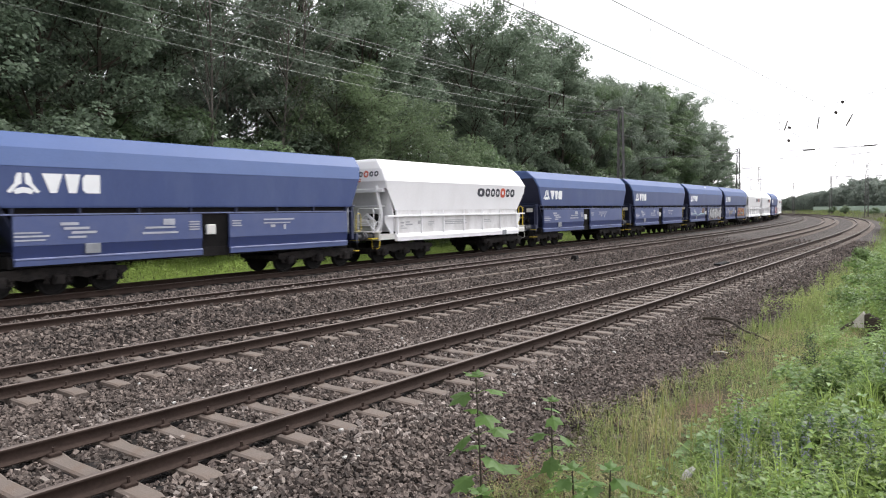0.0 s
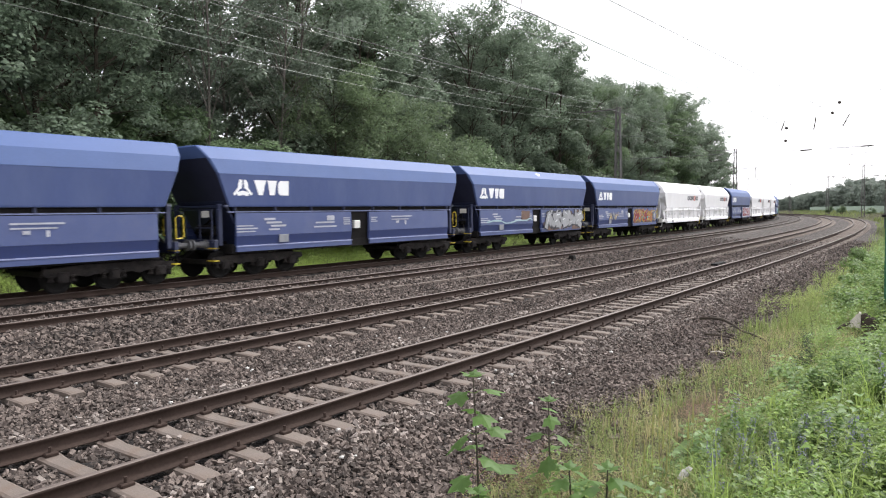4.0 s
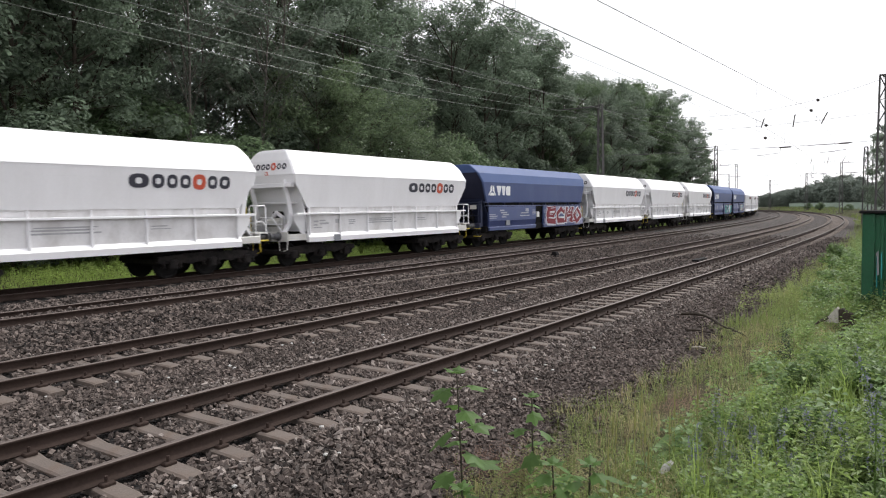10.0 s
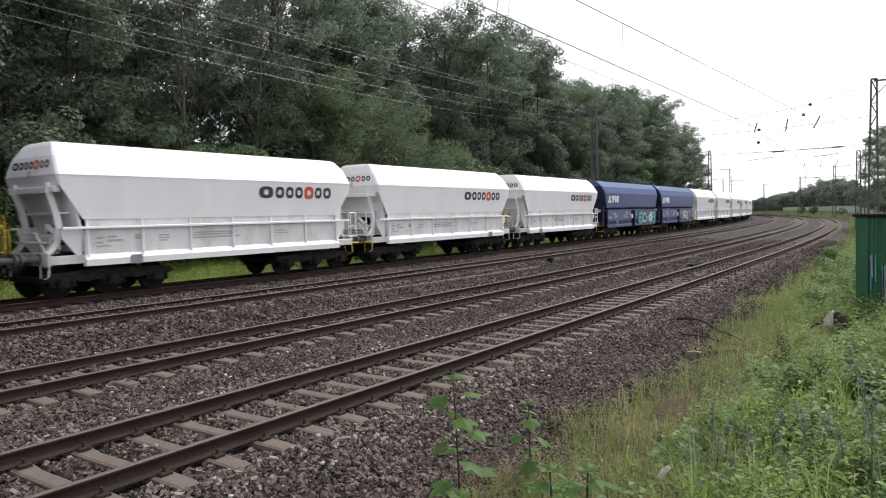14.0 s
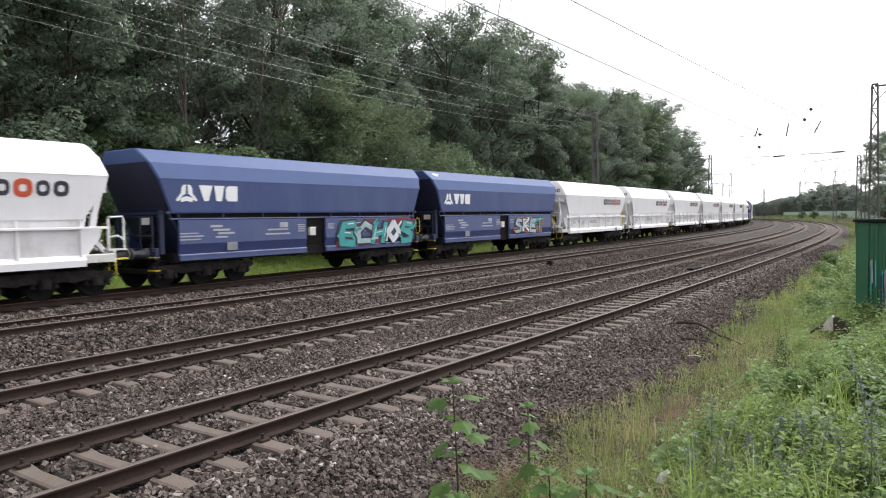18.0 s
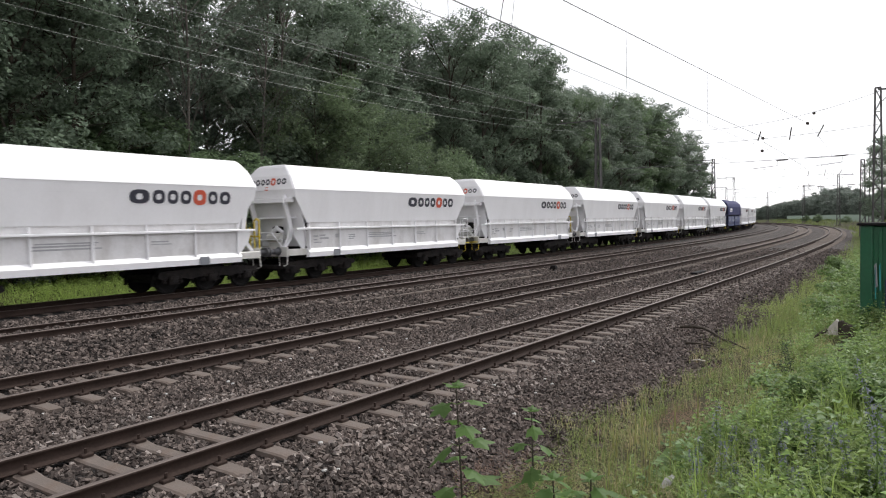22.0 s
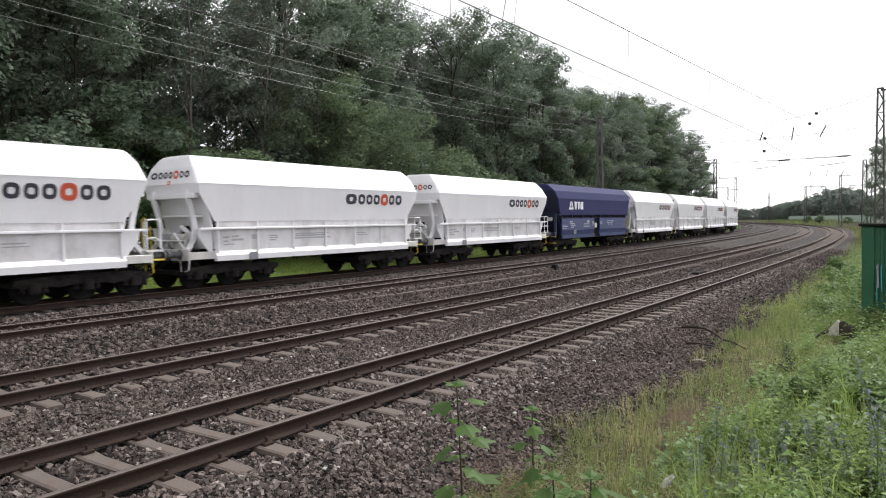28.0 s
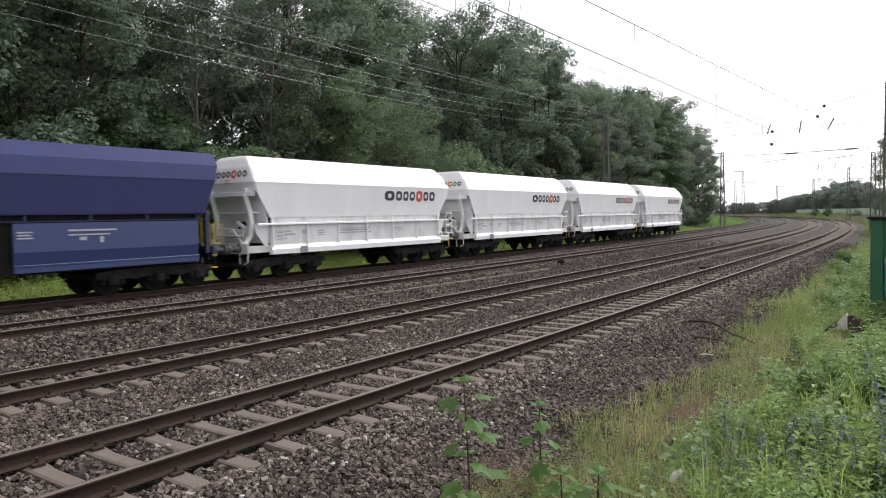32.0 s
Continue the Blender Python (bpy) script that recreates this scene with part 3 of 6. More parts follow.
def white_wagon():
    w = thing("hopper_wagon", "white six-axle hopper wagon with closed roof and grey dust", "wagon", "wagons of the train")
    part("hopper_body", Shape().loft(box_rings([(2.14, 4.5, 1.38, 0.03), (3.08, 5.55, 1.47, 0.03), (3.09, 5.97, 1.472, 0.04), (3.39, 6.05, 1.5, 0.05)])), M_WHITE, w)
    for e in (-1, 1):
        for s in (-1, 1):
            part("corner_wing", Shape().loft([[(e * 5.97, s * 1.475, 3.1), (e * 5.3, s * 1.385, 2.14), (e * 4.4, s * 1.385, 2.14), (e * 5.42, s * 1.475, 3.1)], [(e * 5.97, s * 1.42, 3.1), (e * 5.3, s * 1.33, 2.14), (e * 4.4, s * 1.33, 2.14), (e * 5.42, s * 1.415, 3.1)]]), M_WHITE, w)
    part("roof", Shape().loft(box_rings([(3.395, 6.06, 1.51, 0.06), (3.43, 6.06, 1.5, 0.06), (3.95, 5.97, 1.2, 0.06), (4.27, 5.83, 0.90, 0.06), (4.36, 5.75, 0.78, 0.06), (4.39, 5.7, 0.6, 0.06)])), M_WHITE, w, "smooth white roof flaps")
    g = Shape()
    for s in (-1, 1):
        g.box(-5.95, 5.95, min(s * 1.36, s * 1.50), max(s * 1.36, s * 1.50), 1.86, 1.93, 0.01)
    part("ledge", g, M_WHITE, w)
    for s in (-1, 1):
        g = Shape()
        g.prism([(s * 1.30, 1.05), (s * 1.36, 1.05), (s * 1.36, 1.86), (s * 1.30, 1.86)][:: -s], -5.27, 5.27, "x")
        g.prism([(s * 1.27, 1.93), (s * 1.31, 1.93), (s * 1.33, 2.14), (s * 1.27, 2.14)][:: -s], -5.2, 5.2, "x")
        sp = part("side_plate", g, M_SIDEPLATE, w, "ribbed white side plate above the sill")
        for i in range(7):
            x = -5.2 + i * 10.4 / 6
            part("rib", Shape().box(x - 0.04, x + 0.04, min(s * 1.36, s * 1.44), max(s * 1.36, s * 1.44), 1.0, 1.86, 0.015), M_WHITE, sp)
            part("rib", Shape().box(x - 0.03, x + 0.03, min(s * 1.36, s * 1.41), max(s * 1.36, s * 1.41), 1.93, 2.13, 0.01), M_WHITE, sp)
        part("side_sill", Shape().prism([(s * 1.30, 0.79), (s * 1.47, 0.79), (s * 1.48, 0.98), (s * 1.37, 1.12), (s * 1.30, 1.12)][:: -s], -5.3, 5.3, "x"), M_WHITE, w)
        part("tie_down_plate", Shape().box(-3.95, -3.55, min(s * 1.48, s * 1.5), max(s * 1.48, s * 1.5), 0.78, 1.05, 0.01), M_PLATE, w)
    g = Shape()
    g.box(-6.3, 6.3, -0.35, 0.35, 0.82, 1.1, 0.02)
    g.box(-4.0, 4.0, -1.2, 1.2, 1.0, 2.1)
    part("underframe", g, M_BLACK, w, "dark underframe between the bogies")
    for e in (-1, 1):
        x0, x1 = sorted((e * 6.22, e * WB))
        part("headstock", Shape().box(x0, x1, -1.3, 1.3, 0.85, 1.22, 0.02), M_GREYWHITE, w)
        for s in (-1, 1):
            y0, y1 = sorted((s * 1.0, s * 1.32))
            x0, x1 = sorted((e * 5.2, e * 6.25))
            part("end_sill", Shape().box(x0, x1, y0, y1, 0.88, 1.12, 0.02), M_GREYWHITE, w)
        g = Shape()
        g.prism([(e * 5.62, 3.05), (e * 5.56, 3.05), (e * 5.12, 1.2), (e * 5.2, 1.2)], -1.28, 1.28, "y")
        part("slope_bar", Shape().box(min(e * 5.0, e * 5.75), max(e * 5.0, e * 5.75), -0.95, 0.95, 2.3, 2.36, 0.01), M_WHITE, w)
        part("hopper_slope", g, M_WHITE, w, "sloping grey-white hopper end")
        g = Shape()
        x0, x1 = sorted((e * 5.86, e * 6.06))
        g.box(x0, x1, -1.3, 1.3, 2.92, 3.08, 0.02)
        part("end_crossbar", g, M_WHITE, w)
        for s in (-1, 1):
            g = Shape()
            pts = [(6.0, 3.2), (6.02, 2.9), (5.85, 2.3), (5.78, 1.9), (5.85, 1.5), (6.15, 1.15), (6.25, 0.95)]
            rings = [[(e * (x - 0.09), s * 0.95 - 0.05, z), (e * (x + 0.09), s * 0.95 - 0.05, z), (e * (x + 0.09), s * 0.95 + 0.05, z), (e * (x - 0.09), s * 0.95 + 0.05, z)] for x, z in pts]
            g.loft(rings)
            part("end_column", g, M_WHITE, w, "curved white end column")
            g = Shape()
            g.prism([(e * 5.9, 1.9), (e * 5.3, 1.9), (e * 5.3, 1.1), (e * 5.45, 1.1), (e * 5.85, 1.6)], s * 1.22 - 0.03, s * 1.22 + 0.03, "y")
            part("corner_gusset", g, M_WHITE, w)
            g = Shape()
            y = s * 1.28
            g.tube([(e * 6.25, y, 0.95), (e * 6.3, y, 0.55), (e * 6.3, y - s * 0.12, 0.5), (e * 6.3, y - s * 0.4, 0.5), (e * 6.3, y - s * 0.42, 0.9)], 0.022)
            part("step", g, M_YELLOW if e > 0 else M_GREYWHITE, w)
        g = Shape()
        g.wheel(e * 5.6, 0.1, 1.55, [(-0.45, 0.1), (-0.45, 0.19), (0.3, 0.19), (0.3, 0.1)], 14)
        g.box(e * 5.6 - 0.12, e * 5.6 + 0.12, -0.4, 0.35, 1.15, 1.4, 0.03)
        g.tube([(e * 6.05, -0.7, 1.2), (e * 5.6, -0.3, 1.75), (e * 5.5, 0.5, 1.3)], 0.04)
        part("brake_cylinder", g, M_GREYWHITE, w)
        # solid black box in place of a recess, for the niche's shade
        g = Shape()
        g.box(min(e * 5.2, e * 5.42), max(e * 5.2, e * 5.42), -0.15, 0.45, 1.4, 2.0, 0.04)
        part("end_niche", g, M_BLACK, w, "black box standing for the shaded niche in the wagon end")
        part("gear_cover", Shape().tube([(e * 5.5, -0.35, 1.25), (e * 5.55, -0.3, 1.75), (e * 5.6, 0.0, 1.95), (e * 5.55, 0.3, 1.7), (e * 5.5, 0.32, 1.3)], 0.09, 8), M_WHITE, w, "white bent pipe cover")
        for y0, z0, y1, z1 in ((-0.85, 1.2, -0.3, 1.75), (-0.3, 1.75, 0.4, 1.75), (0.4, 1.75, 0.85, 1.25), (-0.85, 1.5, 0.85, 1.5)):
            part("brake_pipe", Shape().tube([(e * 6.12, y0, z0), (e * 6.12, y1, z1)], 0.03), M_WHITE, w)
    for y0, y1 in ((-1.24, -0.35), (0.35, 1.24)):
        part("handrail", Shape().tube([(6.6, y0, 1.2), (6.6, y0, 2.15), (6.6, y0 + 0.06, 2.22), (6.6, y1 - 0.06, 2.22), (6.6, y1, 2.15), (6.6, y1, 1.2)], 0.027), M_WHITE, w, "white tubular platform rail")
        part("rail_bar", Shape().tube([(6.6, y0, 1.6), (6.6, y1, 1.6)], 0.02), M_WHITE, w)
    for y in (-1.25, 1.25):
        part("side_rail", Shape().tube([(6.12, y, 1.2), (6.12, y, 2.12), (6.17, y, 2.2), (6.56, y, 2.22)], 0.024), M_WHITE, w)
        part("rail_bar", Shape().tube([(6.12, y, 1.62), (6.4, y, 1.66), (6.58, y, 1.5), (6.6, y, 1.3)], 0.018), M_WHITE, w)
        part("step_edge", Shape().box(6.3, 6.72, min(y, y * 0.8), max(y, y * 0.8), 0.92, 0.97, 0.01), M_YELLOW, w, "yellow step edge")
    # yellow uprights beside the brake gear at the other end
    for y in (0.62, 0.86, 1.12):
        part("guard_bar", Shape().box(-6.43, -6.37, y - 0.022, y + 0.022, 1.18, 2.2 if y > 0.7 else 2.0, 0.01), M_YELLOW, w, "yellow upright guard")
    part("guard_rail", Shape().tube([(-6.4, 0.58, 1.65), (-6.4, 1.16, 1.65)], 0.03), M_YELLOW, w)
    part("guard_rail", Shape().tube([(-6.4, 0.84, 2.2), (-6.4, 0.98, 2.3), (-6.4, 1.14, 2.2)], 0.03), M_YELLOW, w)
    part("platform", Shape().box(6.1, 6.7, -1.25, 1.25, 1.2, 1.25, 0.01), M_GREYWHITE, w)
    for e in (-1, 1):
        buffer_gear(w, e, WH, WB)
    # wordmark on both sides: dark plain blocks with one orange ring
    b0, z0, b1, z1 = 1.38, 2.14, 1.5, 3.39
    x = 1.13
    for wd, kind in ((0.72, 0), (0.46, 0), (0.41, 0), (0.42, 0), (0.50, 1), (0.40, 0), (0.46, 0)):
        if kind:
            ring_mark(w, x + wd / 2, 3.0, 0.25, 0.1, 1.0, M_LOGOR, b0, z0, b1, z1, "logo_ring", "orange-red ring in the wordmark")
        else:
            ring_mark(w, x + wd / 2, 3.0, 0.215, 0.095, wd / 0.46, M_LOGOK, b0, z0, b1, z1, "wordmark_block")
        x += wd + 0.065
    for e in (-1, 1):
        y = -1.05 * e
        for i, wd in enumerate((0.36, 0.24, 0.22, 0.22, 0.28, 0.22, 0.24)):
            yc, ro = y + e * wd / 2, 0.12 if i != 4 else 0.15
            rings = []
            for r, lift in ((1.0, 0.003), (1.0, 0.012), (0.48, 0.012), (0.48, 0.003)):
                rings.append([(e * (6.06 - (3.72 + ro * r * math.sin(t) - 3.43) * 0.173 + lift), yc + wd / 2 * r * math.cos(t), 3.72 + ro * r * math.sin(t)) for t in [k * math.pi / 7 for k in range(14)]])
            part("end_mark", Shape().loft(rings, caps=False), M_LOGOR if i == 4 else M_LOGOK, w)
            y += e * (wd + 0.055)
        for z, h2, mt in ((3.46, 0.07, M_LOGOR), (3.46, 0.035, M_LOGOW)):
            lift = 0.006 if mt is M_LOGOR else 0.011
            part("end_badge", Shape().loft([[(e * (6.06 - (zz - 3.43) * 0.173 + q), yy, zz) for yy, zz in ((-h2, z - h2), (h2, z - h2), (h2, z + h2), (-h2, z + h2))] for q in (lift - 0.006, lift)]), mt, w)
    marks = [(-4.95, -4.7, 1.55, 1.62), (-4.95, -4.75, 1.42, 1.48), (-4.6, -4.3, 1.58, 1.64), (-4.6, -4.1, 1.46, 1.53), (-4.95, -4.5, 1.32, 1.36), (-3.7, -3.45, 1.5, 1.66), (-2.9, -2.5, 1.5, 1.54), (-2.9, -2.5, 1.58, 1.62), (-2.9, -2.6, 1.42, 1.46), (-1.6, 0.2, 1.62, 1.66), (-1.7, 0.1, 1.54, 1.59), (-1.7, 0.3, 1.45, 1.5), (1.9, 2.6, 1.5, 1.53), (1.9, 2.5, 1.58, 1.62)]
    side_marks(w, marks, M_STENCILK, 1.362, "stencil", "rows of small grey stencilled marks")
    return w, bogie(w, -4.3) + bogie(w, 4.3)


BH, BB = 7.778, 7.0    # blue wagon


def blue_wagon(logo_x=-6.35, paint=None, low=None, label="blue six-axle hopper wagon with white logo blocks"):
    paint, low = paint or M_BLUE, low or M_BLUELOW
    w = thing("hopper_wagon", label, "wagon", "wagons of the train")
    part("hopper_body", Shape().loft(box_rings([(2.30, 6.46, 1.45, 0.03), (2.36, 6.5, 1.46, 0.03), (3.39, 6.92, 1.5, 0.04)])), paint, w)
    part("roof", Shape().loft(box_rings([(3.395, 6.93, 1.505, 0.05), (3.42, 6.94, 1.5, 0.05), (3.90, 7.15, 1.34, 0.05), (4.31, 7.3, 0.92, 0.05), (4.35, 7.28, 0.84, 0.05), (4.37, 7.2, 0.5, 0.05)])), M_BLUEROOF if paint is M_BLUE else paint, w, "blue roof in two slopes")
    # thin plates over the body ends, much darker than the sides
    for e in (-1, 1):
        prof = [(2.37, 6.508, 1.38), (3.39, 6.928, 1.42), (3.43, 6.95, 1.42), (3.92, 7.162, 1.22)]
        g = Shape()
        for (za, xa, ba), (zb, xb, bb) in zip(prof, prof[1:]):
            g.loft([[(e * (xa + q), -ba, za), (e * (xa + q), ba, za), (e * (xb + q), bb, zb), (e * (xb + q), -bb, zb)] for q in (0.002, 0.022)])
        part("end_plate", g, M_ENDBLUE, w, "very dark blue end plate below the roof")
        part("end_lip", Shape().box(min(e * 6.5, e * 6.68), max(e * 6.5, e * 6.68), -1.46, 1.46, 2.28, 2.35, 0.01), M_DARKBLUE, w)
    for e, y in ((1, -1.22), (-1, 1.22)):
        part("yellow_grab_rail", Shape().tube([(e * 6.95, y, 1.3), (e * 6.95, y, 1.95), (e * 7.05, y, 2.02), (e * 7.2, y, 2.0), (e * 7.24, y, 1.9), (e * 7.24, y, 1.36), (e * 7.16, y, 1.3), (e * 6.95, y, 1.3)], 0.018), M_YELLOW, w, "yellow grab rail")
    # core coloured near black for the shade in the gap between flaps
    part("hopper_core", Shape().loft(box_rings([(1.0, 5.6, 1.25, 0.03), (2.3, 6.3, 1.32, 0.03)])), M_BLACK, w, "hopper between the side panels, blackened for the shaded gap")
    g = Shape()
    for s in (-1, 1):
        g.box(-6.5, 6.5, min(s * 1.3, s * 1.40), max(s * 1.3, s * 1.40), 2.105, 2.14, 0.005)
        for i in range(8):
            x = -6.2 + i * 12.4 / 7
            # brackets coloured dark to blend into the shade of the slot
            part("hinge_bracket", Shape().box(x - 0.04, x + 0.04, min(s * 1.3, s * 1.42), max(s * 1.3, s * 1.42), 2.142, 2.30, 0.01), M_DARKBLUE, w)
    part("hinge_rail", g, M_LAV if paint is M_BLUE else paint, w)
    for s in (-1, 1):
        for x0, x1 in ((-6.2, -0.52), (0.56, 6.2)):
            a, b = (x0, x1) if s < 0 else (-x1, -x0)
            g = Shape()
            g.prism([(s * 1.34, 1.3), (s * 1.45, 1.3), (s * 1.43, 2.08), (s * 1.36, 2.08)][:: -s], a, b, "x")
            sp = part("discharge_flap", g, low, w, "dusty blue discharge flap")
            # skirt faces down; on blue wagons its shade is put into a darker blue
            part("flap_skirt", Shape().prism([(s * 1.30, 0.97), (s * 1.38, 0.97), (s * 1.448, 1.296), (s * 1.34, 1.296)][:: -s], a, b, "x"), M_NAVYLOW, sp, "inward-sloping lower skirt")
            part("flap_strip", Shape().box(a, b, min(s * 1.36, s * 1.462), max(s * 1.36, s * 1.462), 0.925, 0.965, 0.008), M_LAV if paint is M_BLUE else low, sp, "faded pale blue edge strip" if paint is M_BLUE else "")
            part("flap_sill", Shape().box(a, b, min(s * 1.36, s * 1.45), max(s * 1.36, s * 1.45), 0.76, 0.922, 0.012), low, sp)
        part("control_box", Shape().box(s * 0.14 - 0.17, s * 0.14 + 0.17, min(s * 1.28, s * 1.42), max(s * 1.28, s * 1.42), 1.42, 1.74, 0.02), M_GREYWHITE, w, "off-white control box in the gap")
        part("tie_down_plate", Shape().box(-4.35, -3.9, min(s * 1.45, s * 1.475), max(s * 1.45, s * 1.475), 1.02, 1.3, 0.01), M_PLATE, w)
    g = Shape()
    g.box(-6.9, 6.9, -0.35, 0.35, 0.82, 1.1, 0.02)
    g.box(-6.3, 6.3, -1.3, 1.3, 0.70, 1.0)
    part("underframe", g, M_BLACK, w, "dark underframe between the bogies")
    for e in (-1, 1):
        x0, x1 = sorted((e * 6.85, e * BB))
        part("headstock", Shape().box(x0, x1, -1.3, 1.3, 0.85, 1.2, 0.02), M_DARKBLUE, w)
        # recessed hopper end coloured dark for the shade inside the wagon end
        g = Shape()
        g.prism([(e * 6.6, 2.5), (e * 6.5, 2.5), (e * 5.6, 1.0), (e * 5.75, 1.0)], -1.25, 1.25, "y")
        part("hopper_slope", g, M_DARKBLUE, w, "sloping hopper end, coloured dark for its shaded recess")
        for s in (-1, 1):
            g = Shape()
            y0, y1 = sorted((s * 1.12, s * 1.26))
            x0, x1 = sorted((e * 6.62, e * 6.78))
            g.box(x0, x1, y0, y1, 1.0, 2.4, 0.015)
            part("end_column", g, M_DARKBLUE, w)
            g = Shape()
            y = s * 1.28
            g.tube([(e * 6.9, y, 0.95), (e * 6.95, y, 0.5), (e * 6.95, y - s * 0.4, 0.5), (e * 6.95, y - s * 0.42, 0.9)], 0.022)
            part("step", g, M_BLACK, w)
            for z in (0.5, 0.92):
                part("step_tread", Shape().box(min(e * 6.85, e * 7.02), max(e * 6.85, e * 7.02), min(s * 0.9, s * 1.3), max(s * 0.9, s * 1.3), z - 0.025, z + 0.015), M_YELLOW, w, "yellow-edged step")
        g = Shape()
        g.wheel(e * 6.35, 0.0, 1.5, [(-0.5, 0.1), (-0.5, 0.2), (0.4, 0.2), (0.4, 0.1)], 14)
        g.tube([(e * 6.8, -0.8, 1.15), (e * 6.4, -0.4, 1.9), (e * 6.4, 0.6, 1.4)], 0.04)
        part("brake_cylinder", g, M_BLACK, w)
    for y in (-1.25, -0.6, 0.6, 1.25):
        part("handrail_post", Shape().tube([(-7.05, y, 1.1), (-7.05, y, 2.2), (-6.7, y, 2.2)], 0.022), M_DARKBLUE, w)
    part("notice_plate", Shape().box(-7.09, -7.075, -1.15, -0.75, 1.95, 2.17, 0.004), M_GREYWHITE, w, "small dusty white notice plate")
    for z in (1.6, 2.2):
        part("handrail", Shape().tube([(-7.05, -1.25, z), (-7.05, 1.25, z)], 0.02), M_DARKBLUE, w, "dark tubular platform rail")
    for e in (-1, 1):
        buffer_gear(w, e, BH, BB)
    # white plain logo: three rounded lobes and three blocks
    b0, z0, b1, z1 = 1.46, 2.36, 1.5, 3.39
    x, polys = logo_x, []
    cx, cz = x + 0.43, 2.95
    for side in (-1, 1):
        polys.append([(cx + side * dx, cz + dz) for dx, dz in ((0.03, 0.27), (0.14, 0.27), (0.2, 0.16), (0.22, 0.0), (0.41, -0.22), (0.33, -0.27), (0.13, -0.05), (0.05, -0.02))][::side])
    polys.append([(cx + dx, cz + dz) for dx, dz in ((-0.26, -0.2), (-0.15, -0.13), (0.0, -0.1), (0.15, -0.13), (0.26, -0.2), (0.2, -0.29), (0.0, -0.25), (-0.2, -0.29))][::-1])
    for p in polys:
        slanted_mark(w, [p], M_LOGOW, b0, z0, b1, z1, "logo_blade", "white blade of the emblem")
    x += 0.9
    for p in ([(x, 3.22), (x + 0.2, 2.7), (x + 0.38, 2.7), (x + 0.54, 3.22)], [(x + 0.6, 3.22), (x + 0.7, 2.7), (x + 0.92, 2.7), (x + 1.02, 3.22)], [(x + 1.08, 3.12), (x + 1.08, 2.8), (x + 1.18, 2.7), (x + 1.58, 2.7), (x + 1.58, 3.22), (x + 1.18, 3.22)]):
        slanted_mark(w, [p], M_LOGOW, b0, z0, b1, z1, "logo_block", "white plain logo block")
    marks = [(-6.2, -5.5, 1.62, 1.66), (-6.2, -5.3, 1.52, 1.57), (-6.2, -5.4, 1.42, 1.46), (-5.0, -4.5, 1.82, 1.9), (-4.9, -4.2, 1.7, 1.77), (-4.7, -4.0, 1.58, 1.65), (-4.8, -4.3, 1.46, 1.52), (-2.6, -1.4, 1.5, 1.56), (-2.5, -1.5, 1.66, 1.72), (-1.9, -1.5, 1.76, 1.95), (-1.0, -0.62, 1.82, 1.86), (-1.0, -0.62, 1.74, 1.78), (-1.0, -0.62, 1.66, 1.7), (-1.0, -0.62, 1.58, 1.62), (0.66, 1.05, 1.82, 1.86), (0.66, 1.0, 1.74, 1.78), (0.66, 1.05, 1.66, 1.7), (2.0, 3.4, 1.84, 1.89), (2.0, 3.2, 1.72, 1.76), (2.3, 2.5, 1.58, 1.68), (2.9, 3.0, 1.5, 1.68)]
    side_marks(w, marks, M_STENCIL, 1.45, "stencil", "rows of pale stencilled marks")
    return w, bogie(w, -4.95) + bogie(w, 4.95)


ORDER = "bwbbbbwwbwwwbbwwwwwwwbwwww"
white_first, white_sets = white_wagon()
blue_first, blue_sets = blue_wagon()
wagons = []
for i, kind in enumerate(ORDER):
    if i == 21:
        wagons.append(blue_wagon(-5.2, M_NAVY, M_NAVYLOW, "dark blue hopper wagon with straight flaps and white logo")[0])
    elif kind == "w":
        wagons.append(white_first if i == 1 else copy_thing(white_first, Matrix()))
    else:
        wagons.append(blue_first if i == 0 else copy_thing(blue_first, Matrix()))


turned = [wagons[i] for i in (1, 10, 14, 16)]    # these run with their platform end first

LETTERS = {"E": [[(0.95, 1), (0.2, 0.94), (0.05, 0.5), (0.12, 0.08), (0.98, 0)], [(0.1, 0.54), (0.78, 0.48)]],
           "C": [[(0.98, 0.8), (0.55, 1), (0.1, 0.62), (0.22, 0.1), (0.98, 0.1)]],
           "H": [[(0.2, 1), (0.08, 0)], [(0.98, 1), (0.84, 0.02)], [(0.12, 0.46), (0.9, 0.58)]],
           "O": [[(0.55, 1), (0.06, 0.5), (0.4, 0.02), (0.97, 0.45), (0.6, 0.98)]],
           "K": [[(0.15, 1), (0.1, 0)], [(0.95, 1), (0.2, 0.5), (0.98, 0.0)]],
           "T": [[(0.0, 0.95), (1.0, 1)], [(0.55, 0.95), (0.45, 0)]],
           "S": [[(0.95, 0.92), (0.3, 1), (0.1, 0.68), (0.85, 0.38), (0.7, 0.04), (0.02, 0.0)]]}


